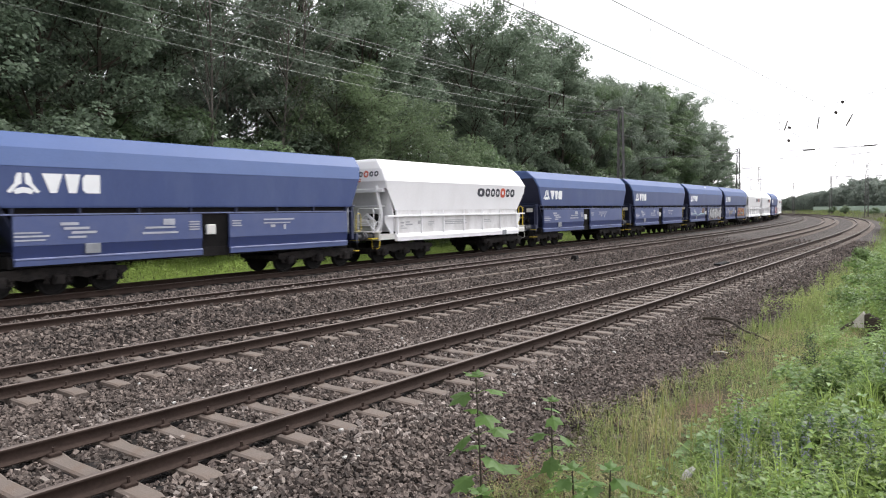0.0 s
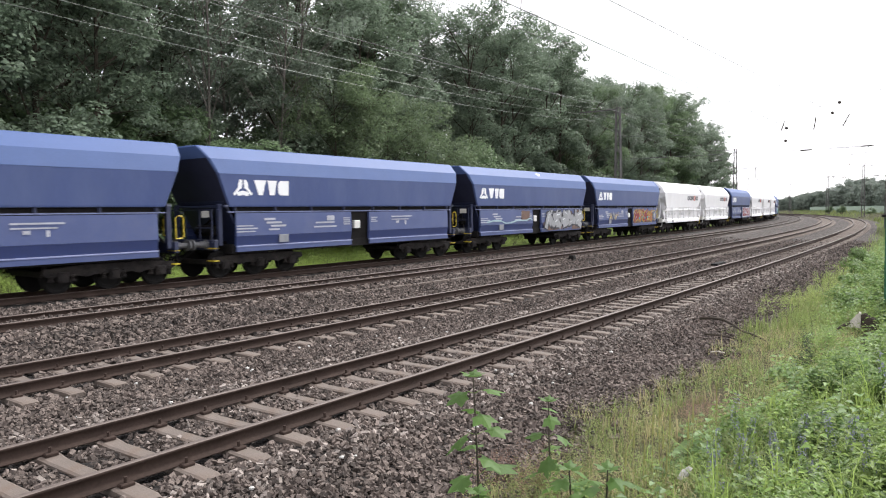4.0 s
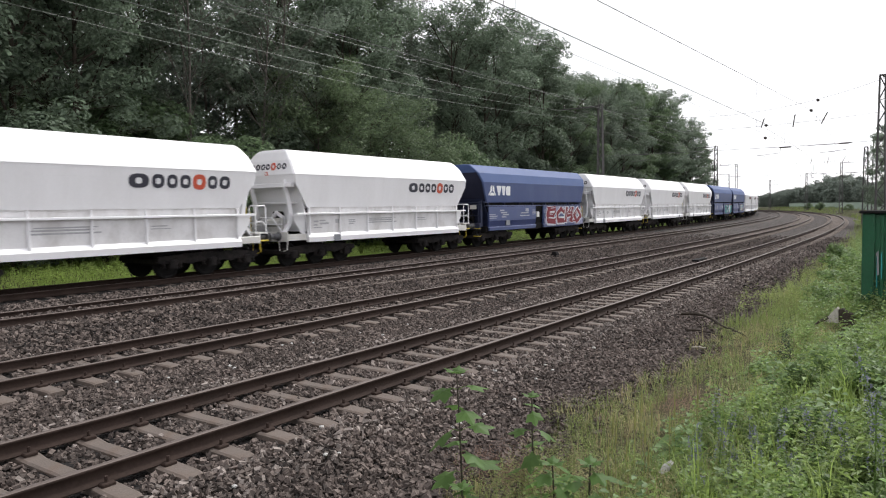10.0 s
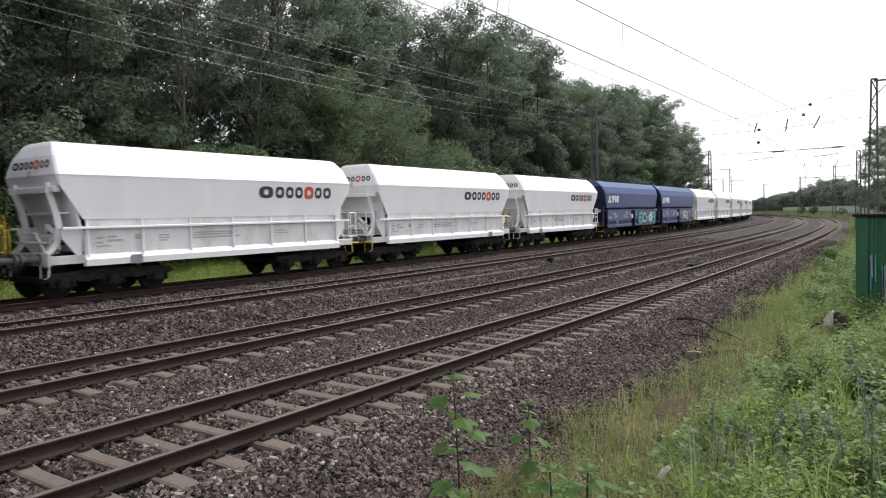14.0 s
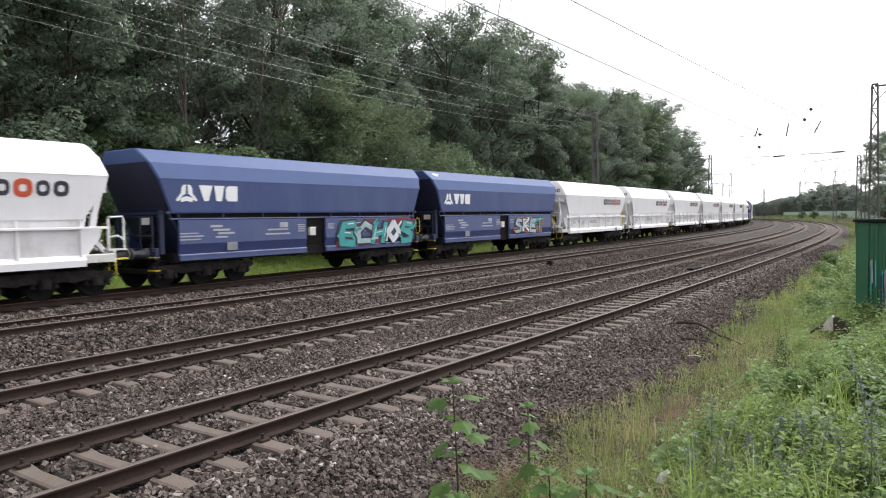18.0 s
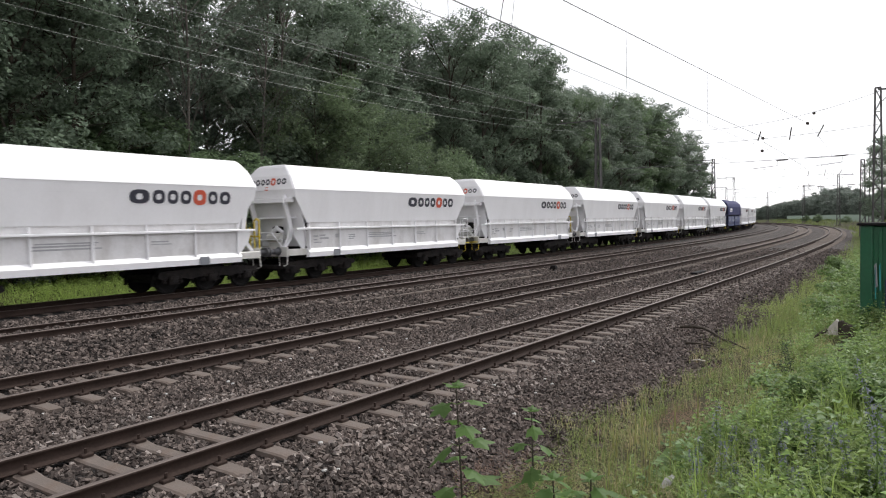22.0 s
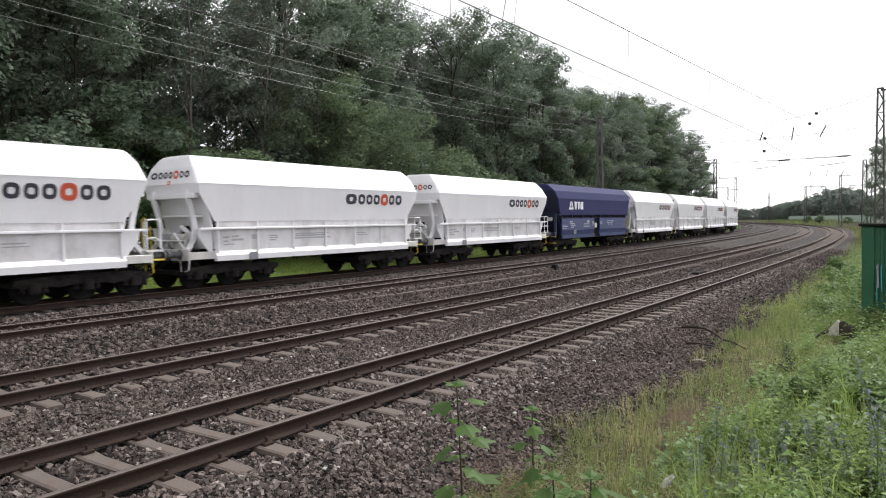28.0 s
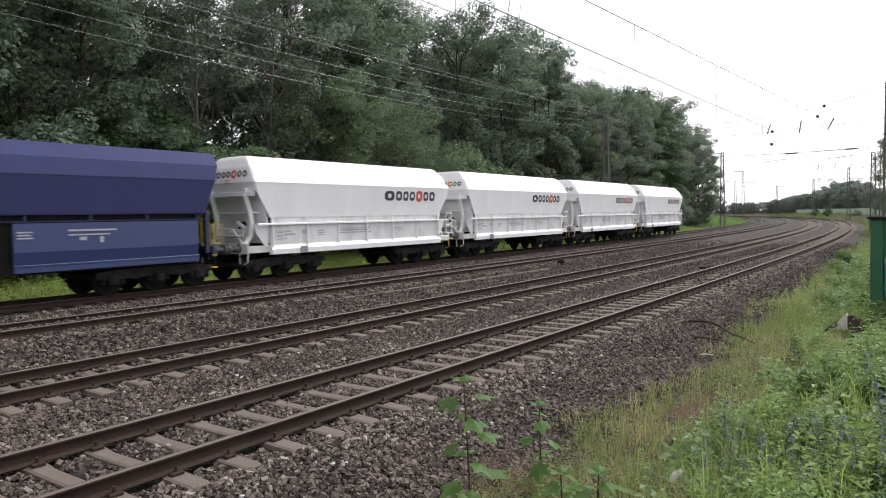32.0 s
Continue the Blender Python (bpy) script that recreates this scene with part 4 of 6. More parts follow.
def stroke(g, pts, width, y, z0, z1, r):
    """Broad sprayed strokes with skewed ends, one thin plate for each stretch."""
    for i, (p, q) in enumerate(zip(pts, pts[1:])):
        d = Vector((q[0] - p[0], q[1] - p[1]))
        if d.length < 1e-4:
            continue
        d.normalize()
        n = Vector((-d.y, d.x)) * width * r.uniform(0.85, 1.15)
        e = d * width * 0.55
        quad = [(p[0] - e.x * 0.8 - n.x, p[1] - e.y * 0.8 - n.y), (q[0] + e.x * 1.2 - n.x, q[1] + e.y * 1.2 - n.y), (q[0] + e.x * 0.7 + n.x, q[1] + e.y * 0.7 + n.y), (p[0] - e.x * 1.3 + n.x, p[1] - e.y * 1.3 + n.y)]
        quad = [(x, min(max(z, z0), z1)) for x, z in quad]
        g.prism(quad, -(y + 0.0012 * (i + 1)), -(y - 0.004), "y")


def graffiti(wagon, x0, x1, z0, z1, word, fills, outline, glow, seed, label, thick=0.13):
    """Sprayed letters on the lower flap: a ragged ground, an outline round each letter and a coloured fill."""
    r = random.Random(seed)
    n = len(word)
    step = (x1 - x0) / n
    if glow:
        g = Shape()
        for k in range(n * 3):
            cx, cz = x0 + (x1 - x0) * (k + 0.5) / (n * 3), z0 + (z1 - z0) * r.choice((0.12, 0.25, 0.7, 0.85))
            stroke(g, [(cx - step * 0.25, cz), (cx + step * 0.3, cz + r.uniform(-0.15, 0.15))], r.uniform(0.12, 0.22), 1.466 + 0.0006 * k, z0, z1, r)
        part("spray_ground", g, glow, wagon)["kind"] = "stuff"
    for i, c in enumerate(word):
        lines = LETTERS.get(c) or [[(r.uniform(0, 1), 1 - j * 0.3 + r.uniform(-0.15, 0.15)) for j in range(4)], [(0.0, r.uniform(0, 0.4)), (0.5, r.uniform(0.3, 1)), (1.0, r.uniform(0, 0.8))]]
        lean, dz = r.uniform(-0.12, 0.2), r.uniform(-0.05, 0.05)
        put = [[(x0 + step * (i + 0.06 + 0.88 * (x + lean * (z - 0.5))), z0 + (z1 - z0) * (0.16 + 0.68 * z + dz)) for x, z in ln] for ln in lines]
        w = thick * r.uniform(0.85, 1.15)
        go, gf, ga = Shape(), Shape(), Shape()
        for j, ln in enumerate(put):
            stroke(go, ln, w * 1.55, 1.478 + 0.004 * (i % 2) + 0.001 * j, z0, z1, r)
            stroke(gf, ln, w * 0.9, 1.490 + 0.001 * j, z0, z1, r)
            stroke(ga, [Vector(ln[0]).lerp(Vector(ln[1]), f) + Vector((w * 0.35, w * 0.3)) for f in (0.2, 0.75)], w * 0.13, 1.502, z0, z1, r)
        for j in range(3):      # wild arrows and shards between the letters
            cx, cz = x0 + step * (i + r.random()), z0 + (z1 - z0) * r.uniform(0.15, 0.85)
            a = r.uniform(0, 3.14)
            ln = [(cx, cz), (cx + math.cos(a) * step * 0.4, cz + math.sin(a) * (z1 - z0) * 0.3)]
            stroke(go, ln, w * 0.75, 1.485 + 0.0015 * j, z0, z1, r)
            stroke(gf, ln, w * 0.4, 1.4935 + 0.0015 * j, z0, z1, r)
        part("spray_outline", go, outline, wagon)["kind"] = "stuff"
        part("spray_fill", gf, fills[i % len(fills)], wagon)["kind"] = "stuff"
        part("spray_highlight", ga, M_GRAFWHITE, wagon)["kind"] = "stuff"
    wagon["label"] = label


graffiti(wagons[8], 0.9, 6.4, 0.82, 2.06, "ECHO", [M_GRAFRED], M_GRAFWHITE, M_GRAFLILAC, 1, "blue hopper wagon sprayed with big red and white graffiti", 0.165)
graffiti(wagons[12], 1.3, 6.4, 0.85, 2.04, "ECHOS", [M_GRAFTEAL, M_GRAFPALE, M_GRAFTEAL, M_GRAFWHITE, M_GRAFTEAL], M_GRAFBLACK, M_GRAFRED, 2, "blue hopper wagon sprayed with teal and white graffiti", 0.14)
graffiti(wagons[13], 1.2, 4.9, 0.98, 1.98, "SKET", [M_GRAFPALE, M_GRAFWHITE, M_GRAFPALE, M_GRAFTEAL], M_GRAFBLACK, M_GRAFORANGE, 3, "blue hopper wagon sprayed with small orange and teal graffiti", 0.1)
graffiti(wagons[4], 1.0, 6.3, 0.82, 2.06, ".....", [M_GRAFSIL], M_GRAFBLACK, M_GRAFBROWN, 4, "blue hopper wagon sprayed with silver graffiti letters", 0.2)
g = Shape()
stroke(g, [(-5.6, 1.45), (-4.9, 1.52), (-4.2, 1.5), (-3.7, 1.36), (-3.1, 1.38), (-2.4, 1.5), (-1.3, 1.48), (-0.9, 1.6), (-0.7, 1.5)], 0.035, 1.472, 0.9, 2.0, random.Random(2))
part("spray_line", g, M_GRAFPALE, wagons[4], "long pale green sprayed line")["kind"] = "stuff"
part("spray_patch", Shape().prism([(-1.9, 1.5), (-0.95, 1.46), (-0.9, 2.02), (-1.85, 2.04)], -1.462, -1.44, "y"), M_GRAFBROWN, wagons[4], "painted-over brown patch")
graffiti(wagons[5], 0.8, 4.9, 0.95, 2.04, "....", [M_GRAFRED, M_GRAFORANGE], M_GRAFYEL, M_GRAFBROWN, 6, "blue hopper wagon sprayed with orange and yellow graffiti", 0.15)
for k in range(4):
    part("spray_dot", Shape().prism(ring_outline(1.9 + k * 0.62, 1.32 + 0.06 * (k % 2), 0.11, 10), -1.512, -1.5, "y"), M_GRAFTEAL, wagons[5], "teal sprayed dot")
for r0, mt, q in ((0.44, M_GRAFYEL, 0.0), (0.38, M_BLUELOW, 0.006), (0.22, M_GRAFSIL, 0.012)):
    part("spray_roundel", Shape().prism(ring_outline(5.6, 1.5, r0, 18), -1.468 - q, -1.455, "y"), mt, wagons[5])
graffiti(wagons[5], -4.4, -2.6, 1.2, 1.85, "...", [M_GRAFYEL, M_GRAFSIL], M_LAV, None, 7, "blue hopper wagon sprayed with orange and yellow graffiti", 0.04)
# pale patches laid on two roofs to imitate the sun's glint
for i, x in ((4, 0.8), (13, -6.5)):
    pts = [(x + 0.26 * math.cos(a) * (1 + 0.4 * math.sin(3 * a)), 4.14 + 0.09 * math.sin(a)) for a in [k * math.pi / 7 for k in range(14)]]
    part("roof_stain", Shape().loft([[(px, -(1.34 - (pz - 3.9) / 0.41 * 0.42 + q), pz + q) for px, pz in pts] for q in (0.0, 0.008)]), M_GLINT, wagons[i], "painted glint of light on the roof slope")
LEN = {"w": 14.078, "b": 15.557}
T4_OFF, T4_Z = TRACKS[4][0], 0.35      # the bodies' own zero lies 0.13 m above the rail


def travelled(t):
    return 0.33 * math.exp(-((t - 11.8) / 2.5) ** 2) + 0.15 * math.exp(-((t - 24) / 0.9) ** 2) + 0.2 * math.exp(-((t - 32) / 0.8) ** 2) + 9.64835 * t - 0.0530486 * t * t + 0.00324388 * t ** 3 - 0.00350837 * max(t - 8, 0) ** 3 + 0.000354285 * max(t - 16, 0) ** 3 + 0.0000273902 * max(t - 24, 0) ** 3


def motions():
    """The train rolls towards the camera and past it."""
    rear = 6.733
    for wagon, kind in zip(wagons, ORDER):
        rear += LEN[kind]
        mid = rear - LEN[kind] / 2
        turn = Matrix.Rotation(math.pi, 4, "Z") if wagon in turned else Matrix()
        walk(wagon, [(t, line_pose(mid - travelled(t), T4_OFF, T4_Z) @ turn) for t in range(33)])
        way = 1 if wagon in turned else -1
        for b in wagon.children:
            for wheels in b.children:
                if wheels.name.startswith("wheelset"):
                    at = wheels.matrix_basis.copy()
                    walk(wheels, [(k / 14, at @ Matrix.Rotation(way * travelled(k / 14) / 0.46, 4, "Y")) for k in range(14 * 32 + 1)])


# ---- woods, masts, lineside ----
def leaf_cloud(name, centres, radii, n, size, mat, seed, flat=0.7):
    """Many small bent leaf clumps spread through lumps of crown."""
    rng = np.random.default_rng(seed)
    centres, radii = np.asarray(centres, float), np.asarray(radii, float)
    pick = rng.choice(len(centres), n, p=radii ** 2 / (radii ** 2).sum())
    d = rng.normal(size=(n, 3))
    d /= np.linalg.norm(d, axis=1)[:, None]
    r = radii[pick] * rng.uniform(0.45, 1.06, n) ** 0.5
    P = centres[pick] + d * r[:, None] * np.array([1, 1, flat])
    nrm = d * 0.6 + rng.normal(size=(n, 3)) * 0.4 + np.array([0, 0, 0.9])
    nrm /= np.linalg.norm(nrm, axis=1)[:, None]
    a = np.cross(nrm, rng.normal(size=(n, 3)))
    a /= np.linalg.norm(a, axis=1)[:, None]
    b = np.cross(nrm, a)
    sz = size * rng.uniform(0.5, 1.4, n)[:, None]
    w = sz * rng.uniform(0.45, 0.9, n)[:, None]
    fold = nrm * sz * rng.uniform(-0.35, 0.1, n)[:, None]
    V = np.stack([P - a * sz + fold, P - b * w, P + a * sz + fold, P + b * w], 1).reshape(-1, 3)
    i = np.arange(n) * 4
    F = np.concatenate([np.stack([i, i + 1, i + 3], 1), np.stack([i + 1, i + 2, i + 3], 1)])
    return quick_mesh(name, V, F, [mat])


def tree_meshes(seed, height, spread, mat, leaves, size, low=0.3, girth=0.011, limbs=20):
    """A trunk with rising limbs, and a crown of many flat leaf sprays round the limbs' tips."""
    rng = random.Random(seed)
    g = Shape()
    lean = Vector((rng.uniform(-0.06, 0.06), rng.uniform(-0.06, 0.06), 1))
    g.tube([lean * (height * f) + Vector((math.sin(f * 5 + seed), math.cos(f * 4 + seed), 0)) * 0.12 for f in (0, 0.15, 0.3, 0.5, 0.7, 0.88)], height * girth, 8, 0.03)
    cen, rad = [], []
    for k in range(limbs):
        f = low + (0.97 - low) * (k + rng.random() * 0.6) / limbs
        a = k * 2.4 + rng.uniform(-0.5, 0.5)
        reach = spread * (0.35 + 0.65 * math.sin(math.pi * min(1, (f - low) / (1 - low) * 0.82 + 0.18))) * rng.uniform(0.45, 1.0)
        tip = lean * (height * f) + Vector((math.cos(a) * reach, math.sin(a) * reach, height * 0.03))
        root = lean * (height * max(0.1, f - 0.14))
        mid = root.lerp(tip, 0.5) + Vector((0, 0, -height * 0.01))
        g.tube([root, mid, tip], height * girth * 0.32, 5, 0.012)
        cen.append(tip * 1.0)
        rad.append(spread * rng.uniform(0.2, 0.36))
        for j in range(4):
            b = a + rng.uniform(-1.5, 1.5)
            t2 = tip + Vector((math.cos(b), math.sin(b), rng.uniform(-0.6, 0.7))) * spread * rng.uniform(0.2, 0.42)
            g.tube([mid.lerp(tip, rng.uniform(0, 0.7)), t2], height * girth * 0.14, 4, 0.008)
            cen.append(t2)
            rad.append(spread * rng.uniform(0.1, 0.25))
    return g.mesh("trunk"), leaf_cloud("crown", cen, rad, leaves, size, mat, seed, 0.66)


VARIANTS = []
for i in range(8):
    pale = i in (2, 5)
    if i == 7:      # low spreading tree of the wood's edge
        tr, cr = tree_meshes(19, 20.0, 8.5, M_LEAF4, 26000, 0.14, low=0.04, girth=0.008, limbs=24)
    else:
        tr, cr = tree_meshes(i + 3, 20.0, 4.6 if not pale else 3.6, (M_LEAF1, M_LEAF1, M_LEAF2, M_LEAF3, M_LEAF1, M_LEAF2, M_LEAF1)[i], 23500 if not pale else 8500, 0.104 if not pale else 0.09,
                             low=0.16 if not pale else 0.42, girth=0.011 if not pale else 0.0055)
    tr.materials.append(M_BIRCH if pale else M_BARK)
    VARIANTS.append((tr, cr, pale))


def tree(s, off, h, kind, rng, label=None):
    tr, cr, pale = VARIANTS[kind]
    z = float(ground_z(off)) - 0.1
    t = thing("tree", label or ("slender pale-barked tree with a thin crown" if pale else "tall dark green broadleaf tree in the wood"), "tree", "trees of the wood",
              m=line_pose(s, off, z) @ Matrix.Rotation(rng.uniform(0, 6.28), 4, "Z") @ Matrix.Diagonal((h / 20 * rng.uniform(0.85, 1.15), h / 20 * rng.uniform(0.85, 1.15), h / 20, 1)))
    part("trunk", tr, None, t)
    part("crown", cr, None, t)
    return t


rng = random.Random(23)
for s in np.arange(-30, 60, 6.5):       # deeper trees that close the gaps of the wood
    q = on_line(s + rng.uniform(-2, 2), 55.0)
    yaw = math.degrees(math.atan2(q.y, q.x))
    if yaw > 42:
        tree(s, 55.0, 13.0 if 49 < yaw < 55 else rng.uniform(19, 22), rng.choice((0, 1, 3, 4, 6)), rng)
rng = random.Random(11)
for s in np.arange(-32, 147, 4.6):
    for row, off in enumerate((33.0, 38.5, 45.0)):
        if s > 128 and row == 0:
            continue
        ss = s + rng.uniform(-1.8, 1.8) + row * 2.1
        hh = (rng.uniform(16.5, 19.0) if 36 < ss < 50 else rng.uniform(18.5, 21.5)) + row * 0.8
        q = on_line(ss, off)
        if 36.4 < math.degrees(math.atan2(q.y, q.x)) < 41.5:    # a wedge of thin birches, set by bearing to fit the camera's view
            if row:
                tree(ss, off, rng.uniform(20.5, 22.5), rng.choice((2, 5)), rng)
            continue
        yaw = math.degrees(math.atan2(q.y, q.x))
        if 49.8 < yaw < 55.8 or (46 < yaw < 62 and row != 1):   # thin birches with light between them
            tree(ss, off + rng.uniform(-1.4, 1.4), hh, rng.choice((2, 5)), rng)
            continue
        if 14 < yaw < 36.5:     # tops capped by bearing so that the skyline fits the camera's view
            hh = min(hh, (0.9 + float(np.interp(yaw, [15.6, 17.7, 20.6, 26.4, 27.4, 29.6, 31.5, 34.6, 37.3], [0.132, 0.15, 0.163, 0.182, 0.228, 0.258, 0.28, 0.288, 0.29])) * math.hypot(q.x, q.y)) * rng.uniform(0.99, 1.08))
        tree(ss, off + rng.uniform(-1.4, 1.4), hh, rng.choice((0, 1, 3, 4, 6, 0, 1, 2, 5)), rng)
for s, off, h in ((133.0, 29.3, 15.5), (128.0, 28.8, 15.0), (138.0, 31.0, 17.0), (142.0, 34.5, 17.5), (124.0, 29.5, 15.0), (136.0, 28.9, 12.0)):
    tree(s, off, h, rng.choice((0, 1, 4)), rng)

for s, off, h in ((38.5, 31.0, 11.5), (41.5, 35.0, 13.0), (45.5, 34.5, 12.0), (48.0, 41.0, 12.0), (44.5, 42.0, 13.0)):
    tree(s, off, h, rng.choice((1, 3, 4)), rng, "lower leafy tree below thin birches")

for s, off, h, k in ((45.0, 38.2, 20.5, 5), (46.5, 36.2, 19.0, 2), (42.3, 37.2, 20.5, 1)):
    tree(s, off, h, k, random.Random(k))

for s, off, h in ((31.0, 30.0, 10.5), (34.2, 28.8, 9.2), (38.0, 28.8, 7.8), (41.6, 29.0, 6.4)):
    tree(s, off, h, 7, random.Random(int(s)), "low spreading light green tree at the edge of the wood")

BUSHES = []
for i in range(4):
    r2 = random.Random(40 + i)
    g = Shape()
    cen, rad = [], []
    for k in range(9):
        a = r2.uniform(0, 6.28)
        tip = Vector((math.cos(a) * r2.uniform(0.3, 1.6), math.sin(a) * r2.uniform(0.3, 1.4), r2.uniform(0.7, 3.4)))
        g.tube([(0, 0, 0), tip * 0.5 + Vector((0, 0, 0.3)), tip], 0.05, 5, 0.01)
        cen.append(tip)
        rad.append(r2.uniform(0.6, 1.1))
    st = g.mesh("stem")
    st.materials.append(M_BARK)
    BUSHES.append((st, leaf_cloud("foliage", cen, rad, 9500, 0.062, (M_LEAF3, M_LEAF1, M_LEAF3, M_LEAF2)[i], 60 + i)))


def bush(p, size, kind, label="leafy green bush at the edge of the wood"):
    t = thing("bush", label, "bush", "bushes along the line", m=Matrix.Translation(p) @ Matrix.Rotation(size * 9, 4, "Z") @ Matrix.Scale(size, 4))
    part("stem", BUSHES[kind][0], None, t)["kind"] = "stuff"
    part("foliage", BUSHES[kind][1], None, t)
    return t


for s in np.arange(-28, 134, 3.2):
    off = rng.uniform(28.6, 30.0)
    bush(on_line(s + rng.uniform(-1, 1), off, float(ground_z(off)) - 0.1), rng.uniform(0.8, 1.5), rng.randrange(4))
for s in np.arange(-30, 140, 4.2):
    off = rng.uniform(32.5, 35.5)
    bush(on_line(s + rng.uniform(-1.5, 1.5), off, float(ground_z(off)) - 0.1), rng.uniform(1.5, 2.3), rng.randrange(4), "dark leafy undergrowth bush below the trees")
for s, off, z in ((46.0, 29.0, 1.9), (49.5, 29.5, 1.7), (43.0, 29.5, 1.6), (22.0, 29.0, 1.6)):
    bush(on_line(s, off, 0.1), z, 2, "tall light green bush in front of the wood")


# ---- overhead line ----
SPANS = (-3.0, 62.0, 124.0, 186.5, 246.0, 308.0)


def lattice_mast(s, off, h, w0=0.7, w1=0.36, arm=0, label="tall riveted lattice mast of the overhead line"):
    m = line_pose(s, off, float(ground_z(off)) - 0.2)
    t = thing("lattice_mast", label, "mast", "masts of the overhead line", m=m)
    legs = []
    for sx in (-1, 1):
        for sy in (-1, 1):
            a, b = Vector((sx * w0 * 0.3, sy * w0 / 2, 0)), Vector((sx * w1 * 0.3, sy * w1 / 2, h))
            legs.append((a, b))
            part("leg", Shape().tube([a, b], 0.068, 4), M_MAST, t)
    part("footing", Shape().box(-0.7, 0.7, -0.8, 0.8, -0.3, 0.35, 0.05), M_CONC, t)
    g = Shape()
    n = int(h / 0.85)
    for p, q in ((0, 1), (2, 3), (0, 2), (1, 3)):
        for k in range(n):
            f0, f1 = k / n, (k + 1) / n
            a = legs[p][0].lerp(legs[p][1], f0)
            b = legs[q][0].lerp(legs[q][1], f1)
            c = legs[q][0].lerp(legs[q][1], f0)
            d = legs[p][0].lerp(legs[p][1], f1)
            g.tube([a, b] if k % 2 else [c, d], 0.036, 4)
            if k % 4 == 0:
                g.tube([a, c], 0.022, 4)
    part("lattice", g, M_MAST, t, "crossed lattice bars")
    g = Shape()
    g.box(-w1 * 0.4, w1 * 0.4, -w1 * 0.6, w1 * 0.6, h, h + 0.1, 0.02)
    part("cap", g, M_MAST, t)
    if arm:
        for z in (h - 0.15,):
            y = math.copysign(0.2, arm)
            ga = Shape()
            ga.box(-0.06, 0.06, min(0, arm), max(0, arm), z, z + 0.12, 0.01)
            ga.tube([(0, y, z - 0.9), (0, arm * 0.6, z)], 0.03, 4)
            part("crossarm", ga, M_MAST, t)
        for f in (0.45, 0.95):
            part("pin_insulator", Shape().loft([[(r * math.cos(k), arm * f + r * math.sin(k), z) for k in [j * math.pi / 4 for j in range(8)]] for z, r in ((h + 0.02, 0.04), (h + 0.1, 0.1), (h + 0.14, 0.05), (h + 0.2, 0.1), (h + 0.26, 0.04))]), M_INSUL, t)
    return t


for i, s in enumerate(SPANS):
    lattice_mast(s + (2.5 if i == 1 else 0), 25.2 if i < 2 else 24.6, 12.2, arm=3.8)
    if s > 0:
        lattice_mast(s + (1.0 if i == 1 else 0), (0, 2.75, 2.5, 2.6, 2.6, 2.6)[i], 12.2 if i == 1 else 11.9, arm=-3.0 if i > 1 else -1.8)

lattice_mast(95.0, 4.3, 9.2, 0.6, 0.34, label="shorter slender lattice mast beside the track")


def wire(name, pts, r, label, n=5):
    return thing(name, label, "wire", "overhead wires", data=Shape().tube(pts, r, n).mesh(name), kind="")


def hung(s0, s1, off, z0, z1, sag, n=14):
    return [on_line(s0 + (s1 - s0) * k / n, off, z0 + (z1 - z0) * k / n - sag * 4 * (k / n) * (1 - k / n)) for k in range(n + 1)]


for n, (a, b) in enumerate(zip(SPANS, SPANS[1:])):
    for off, z, sag in ((26.6, 12.35, 0.85), (27.0, 11.85, 1.2), (27.2, 11.25, 1.15), (27.5, 10.8, 1.25)):
        w = wire("feeder_wire", hung(a, b + 2.5, off, z, z, sag), 0.011, "thin pale feeder wire strung between lattice masts")
        w.data.materials.append(M_FEEDER)
    for k in (1, 2):
        off = {1: 7.4, 2: 10.55}[k]
        z0, z1 = {1: (7.1 if n == 0 else 9.5, 9.5), 2: (8.3, 8.65)}[k]
        pts = hung(a, b, off, z0, z1, 0.2)
        t = thing("contact_line", "thin overhead contact line with droppers above the track", "wire", "overhead wires")
        part("messenger_wire", Shape().tube(pts, 0.012 if k == 1 else 0.018, 5), M_WIRE, t)
        part("contact_wire", Shape().tube(hung(a, b, off, 6.1, 6.1, 0.05), 0.007, 4), M_WIRE, t)
        if n == 0 and k == 2:
            for sq, lean in ((18.4, 0.5), (19.1, 0.3)):
                part("dropper", Shape().tube([on_line(sq, off, 8.18), on_line(sq + lean, off - 0.1, 10.2)], 0.014 if lean > 0.4 else 0.008, 4), M_WIRE, t)
        for j in range(1, 14, 2):
            q = pts[j]
            part("dropper", Shape().tube([q, (q.x, q.y, 6.07)], 0.006, 4), M_WIRE, t)


def insulator(p, d, length=0.9, r=0.11):
    """A string of ribbed discs from p along d."""
    d = Vector(d).normalized()
    m = Matrix.Translation(p) @ d.to_track_quat("Z", "Y").to_matrix().to_4x4()
    g = Shape()
    prof = [(0, 0.03)]
    n = int(length / 0.12)
    for k in range(n):
        z = length * (k + 0.3) / n
        prof += [(z, 0.045), (z + 0.03, r), (z + 0.05, 0.045)]
    prof += [(length, 0.03)]
    g.loft([[(q * math.cos(j * math.pi / 4), q * math.sin(j * math.pi / 4), z) for j in range(8)] for z, q in prof])
    return thing("insulator", "dark ribbed insulator on the overhead line", "insulator", "insulators", m=m, data=None), g


def put_insulator(p, d, length=0.9, r=0.11):
    t, g = insulator(p, d, length, r)
    part("insulator_body", g, M_INSUL, t)


